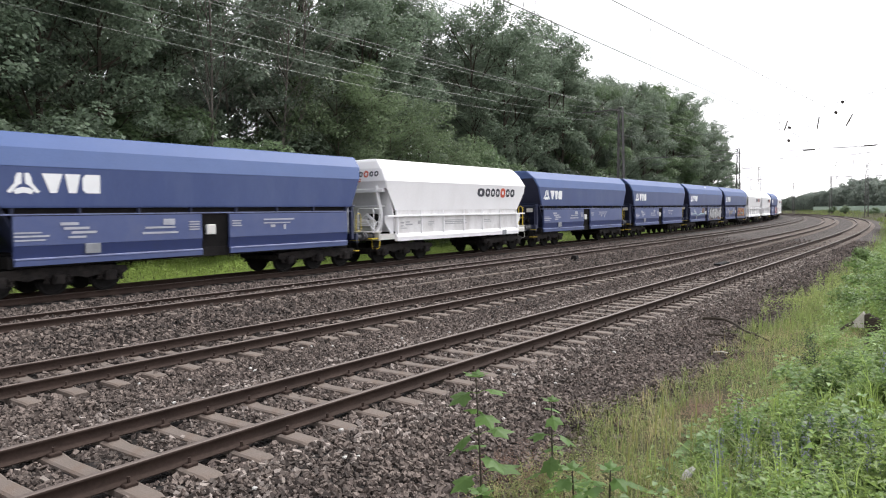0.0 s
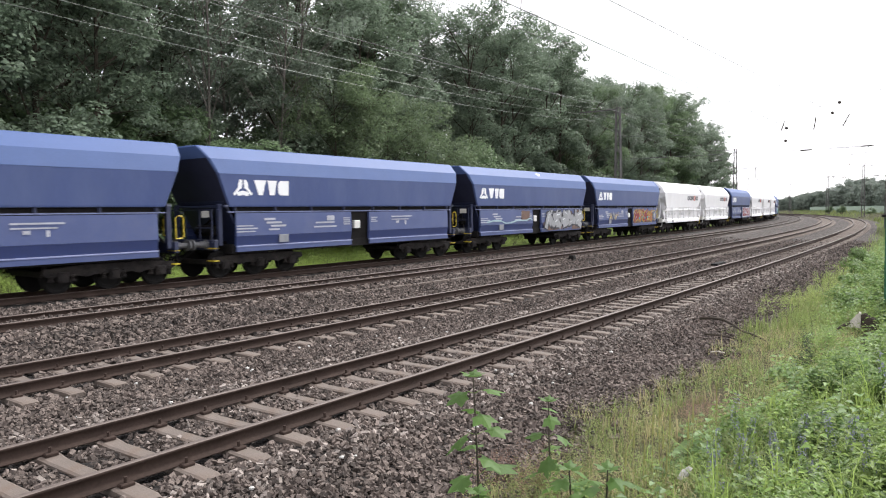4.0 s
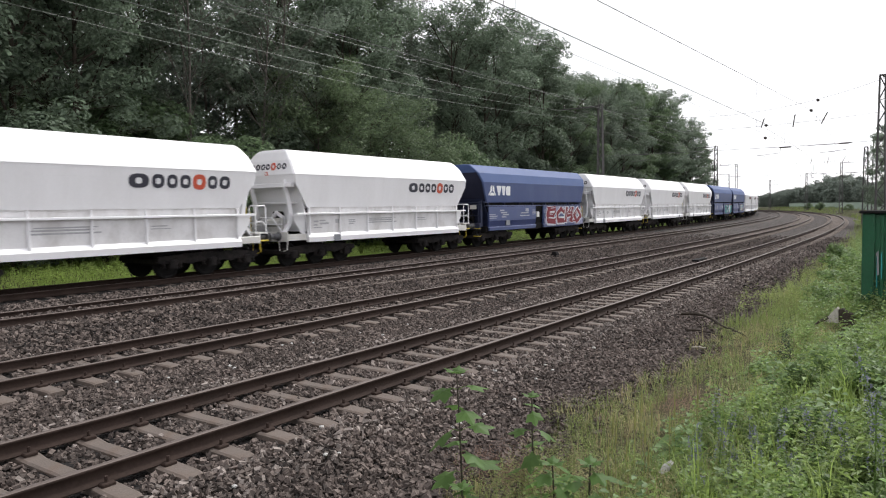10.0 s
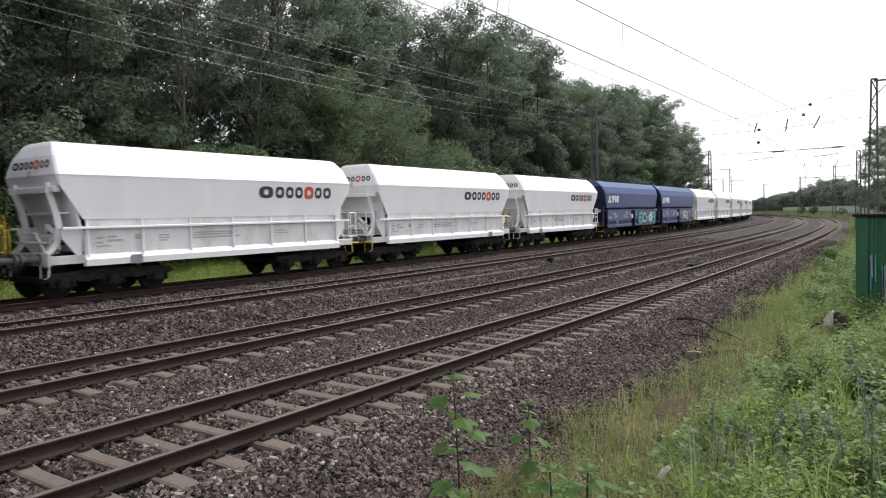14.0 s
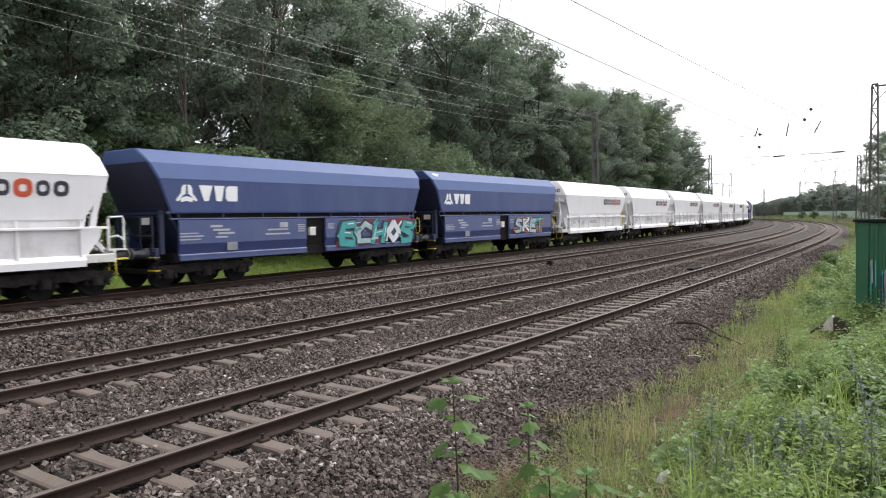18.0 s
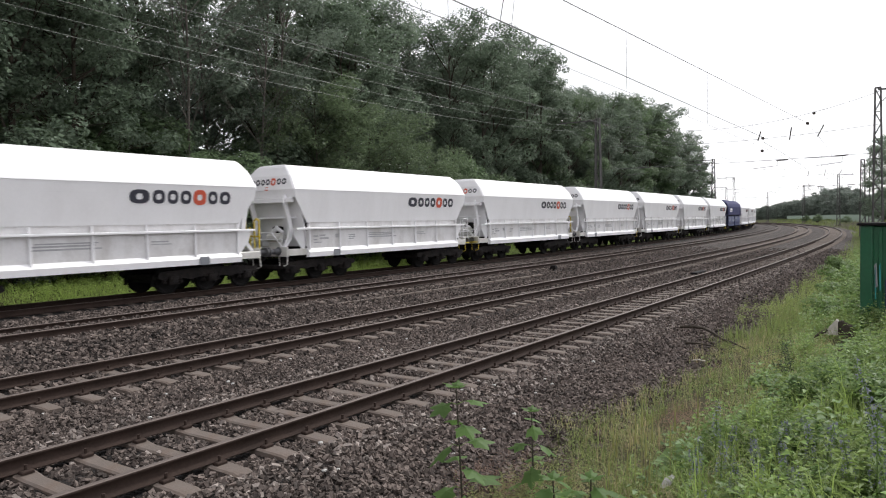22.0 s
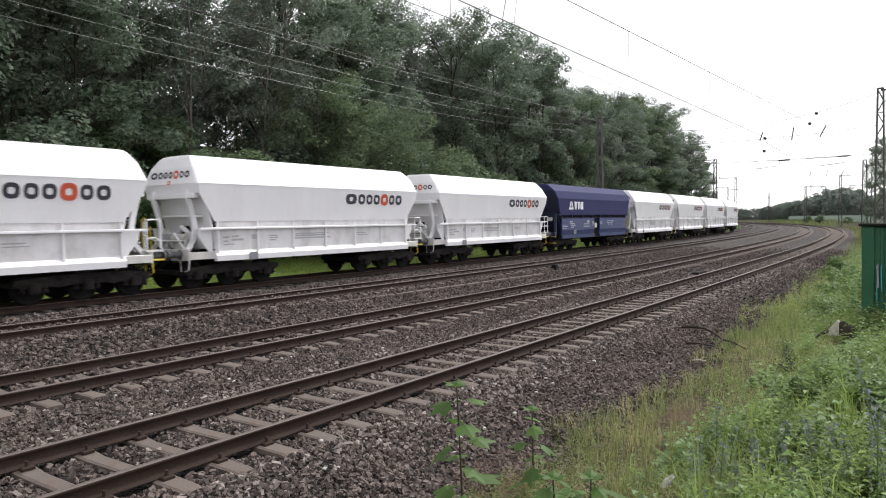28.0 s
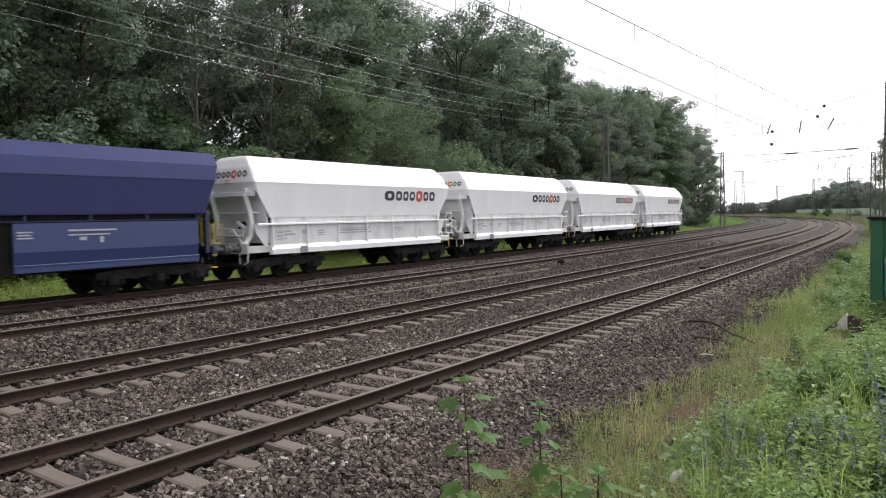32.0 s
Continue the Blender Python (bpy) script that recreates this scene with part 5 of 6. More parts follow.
for i, s in enumerate(SPANS[1:4]):
    ends = (2.75, 2.5, 2.6)[i]
    for z0, zs in ((11.4, 1.8), (9.0, 0.5), (6.9, 0.1)):
        pts = [on_line(s, ends - 0.1 + (25.4 - ends) * k / 16, z0 - zs * 4 * (k / 16) * (1 - k / 16)) for k in range(17)]
        w = wire("cross_span_wire", pts, 0.016, "thin cross-span wire between two masts")
        w.data.materials.append(M_WIRE)
    for off, z, L, d in ((10.95, 8.4, 0.8, (0.1, -0.3, 1)), (8.65, 8.3, 1.0, (0, -0.15, 1)), (6.7, 8.4, 1.0, (0, -0.5, 1)), (10.65, 7.6, 0.35, (1, 0, 0)), (10.6, 8.6, 0.35, (1, 0, 0)), (6.95, 10.25, 0.35, (1, 0, 0)), (7.4, 9.5, 0.35, (1, 0, 0)), (5.5, 6.85, 0.9, (0, -1, 0.02)), (9.6, 6.75, 0.85, (0, -1, 0.02))):
        if i and L < 0.5:
            continue
        put_insulator(on_line(s, off, z), Matrix.Rotation(float(heading(s)), 3, "Z") @ Vector(d), L, 0.12 if L < 0.5 else 0.055)
    for off in (5.4, 9.9, 15.2, 20.2):
        t = thing("registration_arm", "thin steel registration arm holding the contact wire", "arm", "registration arms", m=line_pose(s, off, 6.2))
        part("tube", Shape().tube([(0, -0.6, 0.6), (0, 2.2, 0.6)], 0.02, 5), M_MAST, t)
        part("steady_arm", Shape().tube([(0, -0.4, 0.55), (0, -0.4, 0.15), (0, 1.4, 0.0)], 0.022, 5), M_MAST, t)

# ---- ballast stones ----
ICO = [(0, 0, 1)] + [(math.cos(a) * 0.894, math.sin(a) * 0.894, 0.447) for a in [k * 1.2566 for k in range(5)]] + [(math.cos(a) * 0.894, math.sin(a) * 0.894, -0.447) for a in [0.6283 + k * 1.2566 for k in range(5)]] + [(0, 0, -1)]
ICO_F = [(0, 1 + k, 1 + (k + 1) % 5) for k in range(5)] + [(1 + k, 6 + k, 1 + (k + 1) % 5) for k in range(5)] + [(1 + (k + 1) % 5, 6 + k, 6 + (k + 1) % 5) for k in range(5)] + [(11, 6 + (k + 1) % 5, 6 + k) for k in range(5)]
OCT = [(1, 0, 0), (0, 1, 0), (-1, 0, 0), (0, -1, 0), (0, 0, 1), (0, 0, -1)]
OCT_F = [(0, 1, 4), (1, 2, 4), (2, 3, 4), (3, 0, 4), (1, 0, 5), (2, 1, 5), (3, 2, 5), (0, 3, 5)]
CUB = [(-0.8, -0.8, -0.8), (0.8, -0.8, -0.8), (0.8, 0.8, -0.8), (-0.8, 0.8, -0.8), (-0.8, -0.8, 0.8), (0.8, -0.8, 0.8), (0.8, 0.8, 0.8), (-0.8, 0.8, 0.8)]
CUB_F = [(0, 2, 1), (0, 3, 2), (4, 5, 6), (4, 6, 7), (0, 1, 5), (0, 5, 4), (1, 2, 6), (1, 6, 5), (2, 3, 7), (2, 7, 6), (3, 0, 4), (3, 4, 7)]


def stones(name, zones, base, faces, seed, size, mat=M_STONE):
    rng = np.random.default_rng(seed)
    S, O = [], []
    for s0, s1, o0, o1, per in zones:
        n = int((s1 - s0) * (o1 - o0) * per)
        S.append(rng.uniform(s0, s1, n))
        O.append(rng.uniform(o0, o1, n))
    S, O = np.concatenate(S), np.concatenate(O)
    keep = np.ones(len(S), bool)
    lift = np.zeros(len(S))
    for k, (off, z, cant) in TRACKS.items():
        for sd in (-1, 1):
            keep &= np.abs(O - off - sd * 0.7535) > 0.10
        if k < 3:
            ph = (S - (-24.0 + 0.21 * k) + 0.325) % 0.65 - 0.325
            keep &= ~((np.abs(ph) < 0.16) & (np.abs(O - off) < 1.31) & (rng.random(len(S)) > 0.04))
    edge = 4.15 + 0.25 * np.sin(S * 0.9) + 0.2 * np.sin(S * 2.3 + 1)
    keep &= O > edge - rng.exponential(0.5, len(S))
    keep &= rng.random(len(S)) < np.clip((64 - S) / 28, 0, 1)
    S, O = S[keep], O[keep]
    n = len(S)
    r = size * rng.uniform(0.55, 1.6, n)
    V = np.asarray(base)[None] * (r[:, None, None] * np.stack([rng.uniform(0.9, 1.5, n), rng.uniform(0.65, 1.05, n), rng.uniform(0.38, 0.8, n)], 1)[:, None, :])
    V = V * rng.uniform(0.5, 1.2, V.shape)
    q = rng.normal(size=(n, 4))
    q[:, 1:3] *= 0.55
    q /= np.linalg.norm(q, axis=1)[:, None]
    w, x, y, z = q.T
    R = np.stack([1 - 2 * (y * y + z * z), 2 * (x * y - z * w), 2 * (x * z + y * w), 2 * (x * y + z * w), 1 - 2 * (x * x + z * z), 2 * (y * z - x * w), 2 * (x * z - y * w), 2 * (y * z + x * w), 1 - 2 * (x * x + y * y)], 1).reshape(n, 3, 3)
    V = np.einsum("nij,nvj->nvi", R, V)
    V += line_np(S, O, ground_z(O) + 0.03 + r * rng.uniform(-0.3, 1.05, n))[:, None, :]
    F = np.asarray(faces)[None] + (np.arange(n) * len(base))[:, None, None]
    me = quick_mesh(name, V.reshape(-1, 3), F.reshape(-1, 3), [mat])
    me.shade_flat()
    return me


thing("ballast_stones", "loose grey-brown crushed stones of the ballast", "ballast", kind="stuff",
      data=stones("ballast_stones", [(2, 14, 3.2, 6.2, 840), (2, 16, 6.2, 10.4, 700), (14, 24, 3.5, 6.2, 560), (16, 26, 6.2, 10.2, 400)], CUB, CUB_F, 5, 0.0255))
thing("pale_ballast", "pale dusty crushed stones beside the sleeper ends", "ballast", kind="stuff",
      data=stones("pale_ballast", [(2, 44, 5.3, 6.05, 150), (2, 44, 8.45, 9.2, 120), (2, 40, 6.6, 7.9, 40), (3, 40, 12.9, 13.5, 60)], CUB, CUB_F, 15, 0.03, M_STONEPALE))
thing("ballast_stones", "loose grey crushed stones between the farther tracks", "ballast", kind="stuff",
      data=stones("far_stones", [(3, 30, 10.4, 15.8, 260), (24, 64, 4.0, 6.2, 240), (26, 64, 6.2, 10.4, 170), (5, 45, 15.8, 19.7, 220), (30, 64, 10.4, 15.8, 130), (45, 64, 15.8, 19.7, 120)], CUB, CUB_F, 6, 0.036))
rp = random.Random(8)
for k in range(34):
    s, o = rp.uniform(3.5, 14), rp.uniform(4.6, 6.3) if k % 2 else rp.uniform(8.6, 10.3)
    r = rp.uniform(0.025, 0.04)
    g = Shape().add([(x * r * rp.uniform(0.8, 1.3), y * r * rp.uniform(0.8, 1.2), z * r * 0.7) for x, y, z in ICO], ICO_F)
    thing("pale_stone", "pale grey stone lying on the darker ballast", "stone", "pale stones", m=line_pose(s, o, float(ground_z(o)) + 0.055 + r * 0.4), data=g.mesh("pale_stone")).data.materials.append(M_PALESTONE)


# ---- vegetation ----
def blades(name, S, O, h, width, mat, seed, bend=0.35, dz=0.0):
    rng = np.random.default_rng(seed)
    n = len(S)
    base = line_np(S, O, ground_z(O) + dz)
    a = rng.uniform(0, 6.283, n)
    side = np.stack([np.cos(a), np.sin(a), 0 * a], 1) * width * rng.uniform(0.6, 1.4, n)[:, None]
    fwd = np.stack([-np.sin(a), np.cos(a), 0 * a], 1)
    hh = (h * rng.uniform(0.45, 1.25, n))[:, None]
    b = bend * rng.uniform(0.2, 1.6, n)[:, None]
    up = np.array([0, 0, 1.0])
    m1 = base + up * hh * 0.55 + fwd * hh * b * 0.25
    tip = base + up * hh * (1 - 0.3 * b) + fwd * hh * b * 0.9
    V = np.stack([base - side, base + side, m1 - side * 0.7, m1 + side * 0.7, tip], 1).reshape(-1, 3)
    i = np.arange(n) * 5
    F = np.concatenate([np.stack([i, i + 1, i + 3], 1), np.stack([i, i + 3, i + 2], 1), np.stack([i + 2, i + 3, i + 4], 1)])
    return quick_mesh(name, V, F, [mat])


def herbs(name, S, O, h, leaf, per, mat, seed, dz=0.0, spread=0.16, wide=1.0):
    """Leafy stems: pointed folded leaves round an upright axis."""
    rng = np.random.default_rng(seed)
    n = len(S)
    base = line_np(S, O, ground_z(O) + dz)
    hh = h * rng.uniform(0.5, 1.3, n)
    lean = rng.normal(0, 0.16, (n, 2))
    f = np.tile((np.arange(per) + 0.6) / per, (n, 1)) + rng.uniform(-0.05, 0.05, (n, per))
    a = rng.uniform(0, 6.283, (n, 1)) + np.arange(per)[None] * 2.4 + rng.uniform(-0.4, 0.4, (n, per))
    root = base[:, None, :] + np.stack([lean[:, :1] * f * hh[:, None], lean[:, 1:] * f * hh[:, None], f * hh[:, None]], -1)
    out = np.stack([np.cos(a), np.sin(a), rng.uniform(-0.25, 0.55, (n, per))], -1)
    L = leaf * rng.uniform(0.6, 1.35, (n, per))[..., None] * (1.15 - 0.5 * f[..., None])
    root = root + out * spread * (1 - f[..., None]) * rng.uniform(0, 1, (n, per))[..., None]
    tip = root + out * L
    sd = np.stack([-np.sin(a), np.cos(a), rng.uniform(-0.3, 0.3, (n, per))], -1) * L * rng.uniform(0.28, 0.42, (n, per))[..., None] * wide
    mid = root + out * L * 0.45
    drop = np.array([0, 0, -1.0]) * L * 0.14
    V = np.stack([root, mid - sd - drop, mid + drop, mid + sd - drop, tip + drop * 2], 2).reshape(-1, 3)
    i = np.arange(n * per) * 5
    F = np.concatenate([np.stack([i, i + 2, i + 1], 1), np.stack([i, i + 3, i + 2], 1), np.stack([i + 1, i + 2, i + 4], 1), np.stack([i + 2, i + 3, i + 4], 1)])
    return quick_mesh(name, V, F, [mat])


def scatter(seed, n, s0, s1, o0, o1, power=1.0):
    rng = np.random.default_rng(seed)
    S = s0 + (s1 - s0) * rng.random(n) ** power
    return S, rng.uniform(o0, o1, n)


def wavy(S, O, edge, blur, seed):
    rng = np.random.default_rng(seed)
    keep = O < edge + 0.25 * np.sin(S * 0.9) + 0.2 * np.sin(S * 2.3 + 1) - rng.exponential(blur, len(S)) + 0.25
    return S[keep], O[keep]


def stuff(name, label, category, data):
    return thing(name, label, category, kind="stuff", data=data)


def lumpy(S, O, low, seed):
    """Keeps more plants on some patches than on others; gives each kept plant its patch's vigour."""
    rng = np.random.default_rng(seed)
    f = 0.5 + 0.28 * np.sin(S * 1.7 + O * 2.1 + seed) + 0.22 * np.sin(S * 0.8 - O * 1.9 + 2 * seed) + 0.18 * np.sin(S * 3.9 + O * 3.1)
    keep = rng.random(len(S)) < np.clip(f, low, 1)
    return S[keep], O[keep]


def herb_edge(S, blur, seed):
    rng = np.random.default_rng(seed)
    return np.interp(S, [4, 5.4, 6.5, 8, 12, 17, 25, 40, 70], [2.3, 2.4, 2.05, 1.9, 2.05, 2.3, 2.9, 3.6, 4.2]) + 0.22 * np.sin(S * 1.9) + 0.15 * np.sin(S * 4.3) - rng.exponential(blur, len(S))


def tufts(seed, n, per, s0, s1, o0, o1, edge, blur, spread=0.07):
    """Blade feet gathered in tufts."""
    rng = np.random.default_rng(seed)
    S, O = lumpy(*wavy(*scatter(seed, n, s0, s1, o0, o1, 1.25), edge, blur, seed), 0.12, seed)
    k = rng.integers(per // 3, per, len(S))
    r = spread * rng.uniform(0.5, 1.5, len(S))
    return np.repeat(S, k) + rng.normal(0, 1, k.sum()) * np.repeat(r, k), np.repeat(O, k) + rng.normal(0, 1, k.sum()) * np.repeat(r, k)


def clumps(seed, n, per, radius, s0, s1, o0, o1, vigour=(0.4, 1.5)):
    """Plants gathered in mounds, tallest in the middle, with bare ground between the mounds."""
    rng = np.random.default_rng(seed)
    S, O = scatter(seed, n, s0, s1, o0, o1, 1.2)
    ok = O < herb_edge(S, 0.25, seed)
    S, O = S[ok], O[ok]
    k = rng.integers(per // 2, per + per // 2, len(S))
    v = np.repeat(rng.uniform(*vigour, len(S)), k)
    r = rng.normal(0, 0.6, (k.sum(), 2)) * radius
    H = v * np.exp(-0.9 * (r ** 2).sum(1) / radius ** 2) * rng.uniform(0.7, 1.2, k.sum())
    S, O = np.repeat(S, k) + r[:, 0], np.repeat(O, k) + r[:, 1]
    ok = (np.hypot((S - 11.4) / 1.5, O - 1.83) > 0.24) & (np.hypot(S - 14.5, O - 1.5) > 0.6)
    ok &= ~((S > 11.5) & (S < 14.7) & (np.abs(O - S * 0.108) < 0.3) & (H > 0.45))
    ok &= ~((S > 5.1) & (S < 6.05) & (np.abs(O - S * 0.322) < 0.15) & (H > 0.3))
    return S[ok], O[ok], np.clip(H[ok], 0.25, 2)


S, O = tufts(1, 260, 16, 4, 26, 0.9, 4.3, 3.4, 0.5)
stuff("tall_grass", "thin green and straw grass tufts along the ballast edge", "grass", blades("tall_grass", S, O, 0.36, 0.0034, M_GRASS, 1, 0.6))
S, O = tufts(2, 260, 14, 4, 24, 1.6, 4.4, 3.5, 0.5, 0.09)
stuff("dry_grass", "dry straw-coloured grass tufts along the ballast edge", "grass", blades("dry_grass", S, O, 0.36, 0.003, M_DRYGRASS, 2, 0.5))
def bare_patch(S, O):
    """Leaves out the withered patch in the middle of the scrub."""
    k = np.hypot((S - 8.9) / 0.75, (O - 2.64) / 0.4) > 1
    return S[k], O[k]


for seed, n, per, h, width, mt, edge, label in ((12, 620, 26, 0.26, 0.0034, M_SCRUB, 3.6, "olive grass tufts growing in the gravel edge"), (13, 520, 24, 0.3, 0.003, M_SCRUBDRY, 3.6, "dry straw-brown grass tufts growing in the gravel edge"),
                                                (16, 300, 24, 0.24, 0.0034, M_GRASS, 3.6, "thin green grass tufts growing in the gravel edge"), (22, 160, 30, 0.34, 0.0036, M_VERGE, 2.7, "bright green long grass tufts beside the gravel")):
    S, O = bare_patch(*tufts(seed, n, per, 4.6, 23, 1.5, 4.3, edge, 0.26, 0.07))
    stuff("scrub_grass", label, "grass", blades("scrub_grass", S, O, h, width, mt, seed, 0.9))
for seed, n, h, leaf, mt, edge, label in ((32, 2900, 0.26, 0.022, M_SCRUB, 3.55, "olive fine-leaved weeds between the grass tufts"), (33, 1500, 0.3, 0.017, M_SCRUBDRY, 3.6, "dry straw-brown weeds between the grass tufts"),
                                          (34, 1200, 0.2, 0.026, M_GRASS, 3.4, "small green-leaved weeds between the grass tufts"), (35, 500, 0.16, 0.016, M_DEAD, 3.5, "withered brown weeds low between the grass tufts")):
    S, O = bare_patch(*lumpy(*wavy(*scatter(seed, n, 4.6, 22, 1.6, 4.3, 1.25), edge, 0.3, seed), 0.1, seed))
    stuff("scrub", label, "weeds", herbs("scrub", S, O, h, leaf, 24, mt, seed, spread=0.09, wide=0.75))
S, O = wavy(*scatter(19, 1500, 19, 60, 1.8, 5.2, 1.4), 4.2, 0.6, 19)
stuff("scrub", "olive and straw scrub farther along the gravel edge", "weeds", herbs("scrub", S, O, 0.42, 0.06, 20, M_SCRUB, 19, spread=0.1, wide=0.5))
rd = np.random.default_rng(31)
for cs, co, ra, n in ((8.9, 2.64, 0.3, 90), (6.2, 3.75, 0.35, 80), (5.7, 3.2, 0.3, 60), (12.6, 2.9, 0.3, 30)):
    stuff("dead_scrub", "withered red-brown scrub at the gravel edge", "weeds", herbs("dead_scrub", cs + rd.normal(0, ra, n), co + rd.normal(0, ra * 0.7, n), 0.26, 0.016, 34, M_DEAD, int(cs * 10), spread=0.09, wide=0.7))
for cs, co, n, mt in ((5.6, 3.35, 70, M_SCRUB), (6.0, 3.05, 80, M_SCRUBDRY), (6.4, 3.3, 70, M_SCRUB), (5.2, 2.8, 60, M_GRASS)):
    stuff("scrub", "thin olive and straw weeds round the saplings", "weeds", herbs("scrub", cs + rd.normal(0, 0.3, n), co + rd.normal(0, 0.2, n), 0.3, 0.02, 24, mt, int(cs * 10), spread=0.07, wide=0.7))
S, O = scatter(3, 32000, 16, 120, -3, 5.3, 1.6)
S, O = wavy(S, O, 3.1 + S * 0.025, 0.5, 3)
stuff("lineside_grass", "tall green lineside grass beside the track", "grass", blades("lineside_grass", S, O, 0.42, 0.009, M_GRASS, 3))
S, O = lumpy(*scatter(21, 2600, 3.8, 20, -0.4, 3.0, 1.2), 0.3, 21)
k = (O < herb_edge(S, 0.3, 21)) & (O > S * 0.04 - 0.2)
stuff("weeds", "low dark green weeds covering the bank", "weeds", herbs("weeds", S[k], O[k], 0.19, 0.05, 14, M_HERBDARK, 21))
for seed, n, per, rad, h, leaf, leaves, wide, mt, label in ((4, 120, 24, 0.26, 0.54, 0.062, 22, 1.1, M_HERB, "mounds of green nettles on the lineside bank"), (14, 100, 14, 0.22, 0.55, 0.066, 22, 0.6, M_HERB2, "yellow-green lance-leaved weeds on the lineside bank"),
                                                             (5, 80, 20, 0.24, 0.5, 0.03, 34, 0.8, M_GRASS, "pale green fine-leaved weeds on the lineside bank"), (15, 70, 9, 0.2, 0.85, 0.04, 44, 0.6, M_HERB2, "tall thin yellow-green weeds standing over the others"),
                                                             (17, 95, 12, 0.25, 0.45, 0.1, 13, 1.2, M_HERBLIGHT, "broad-leaved green weeds on the lineside bank")):
    S, O, H = clumps(seed, n, per, rad, 3.9, 20, -0.4, 3.1)
    sel = O > S * 0.04 - 0.3
    stuff("weeds", label, "weeds", herbs("weeds", S[sel], O[sel], h * H[sel], leaf, leaves, mt, seed, wide=wide))
S, O, H = clumps(18, 110, 40, 0.16, 4.6, 10, 0.5, 2.7)
stuff("meadow_grass", "bright yellow-green broad grass tufts on the bank", "grass", blades("meadow_grass", S, O, 0.5 * H, 0.006, M_VERGE, 18, 0.55))
S, O = scatter(6, 2600, 17, 70, -6, 4.4, 1.5)
k = O < herb_edge(S, 0.4, 6)
stuff("far_weeds", "green weeds farther along the line", "weeds", herbs("far_weeds", S[k], O[k], 0.75, 0.11, 20, M_BRAMBLE, 6))
S, O = scatter(7, 60000, -6, 110, 23.3, 29.5, 1.3)
stuff("verge_grass", "bright green grass behind the far track", "grass", blades("verge_grass", S, O, 0.34, 0.012, M_VERGE, 7))
S, O = scatter(8, 3000, -6, 80, 25.0, 29.8, 1.2)
stuff("verge_weeds", "green weeds behind the far track", "weeds", herbs("verge_weeds", S, O, 0.6, 0.11, 16, M_VERGE, 8))


def lobed_leaf(r):
    """A five-lobed leaf lying along +x, slightly folded."""
    pts = [(0, 0)]
    for a, d in ((-150, 0.42), (-118, 0.66), (-92, 0.6), (-66, 0.82), (-56, 0.98), (-44, 0.8), (-27, 0.64), (-14, 0.9), (0, 1.2), (14, 0.9), (27, 0.64), (44, 0.8), (56, 0.98), (66, 0.82), (92, 0.6), (118, 0.66), (150, 0.42)):
        pts.append((0.42 + d * math.cos(radians(a)) * 0.62, d * math.sin(radians(a)) * 0.62))
    vs = [(x * r, y * r, -0.2 * r * (abs(y) + x * x * 0.8)) for x, y in pts] + [(0.42 * r, 0, 0.02 * r)]
    c = len(pts)
    return Shape().add(vs, [(c, i, (i + 1) % c) for i in range(c)])


def sapling(x, y, z, h, leaves, size, seed, label):
    r = random.Random(seed)
    t = thing("sapling", label, "plant", "broad-leaved saplings", m=Matrix.Translation((x, y, z)))
    bendx, bendy = r.uniform(-0.04, 0.04), r.uniform(-0.04, 0.04)
    part("stem", Shape().tube([(bendx * f * f, bendy * f, h * f) for f in (0, 0.3, 0.6, 1)], 0.012, 6, 0.006), M_SAPSTEM, t)
    for k in range(leaves):
        f = 0.1 + 0.86 * (k // 2 + 0.5) / ((leaves + 1) // 2)
        a = (k // 2) * 1.57 + (k % 2) * math.pi + seed + r.uniform(-0.3, 0.3)
        sz = size * (1.4 - 0.75 * f) * r.uniform(0.8, 1.2)
        st = sz * r.uniform(0.35, 0.6)
        p = Vector((bendx * f * f, bendy * f, h * f))
        q = p + Vector((math.cos(a) * st, math.sin(a) * st, st * 0.45))
        lf = part("leaf", lobed_leaf(sz * 1.55), M_SAPLEAF, t, at=Matrix.Translation(q) @ Matrix.Rotation(a, 4, "Z") @ Matrix.Rotation(r.uniform(-0.1, 0.45), 4, "Y") @ Matrix.Rotation(r.uniform(-0.3, 0.3), 4, "X"))
        part("leaf_stalk", Shape().tube([p, q], 0.003, 4), M_HERB, t)
    for k in range(4):
        a = k * 1.57 + 0.4
        part("leaf", lobed_leaf(size * 0.7), M_SAPLEAF, t, at=Matrix.Translation((bendx, bendy, h)) @ Matrix.Rotation(a, 4, "Z") @ Matrix.Rotation(-0.55, 4, "Y"))
    return t


sapling(4.98, 3.36, -0.3, 1.26, 12, 0.155, 1, "young broad-leaved sapling with lobed green leaves in gravel")
sapling(5.82, 3.12, -0.3, 0.88, 8, 0.135, 2, "thin sapling with drooping lobed leaves in gravel")
sapling(4.9, 2.45, -0.15, 0.52, 10, 0.15, 3, "bushy low sapling with lobed green leaves")
sapling(5.12, 2.27, -0.12, 0.47, 10, 0.15, 4, "bushy low sapling with lobed green leaves")
sapling(4.6, 3.1, -0.3, 0.42, 8, 0.15, 5, "low sapling with broad lobed leaves in gravel")


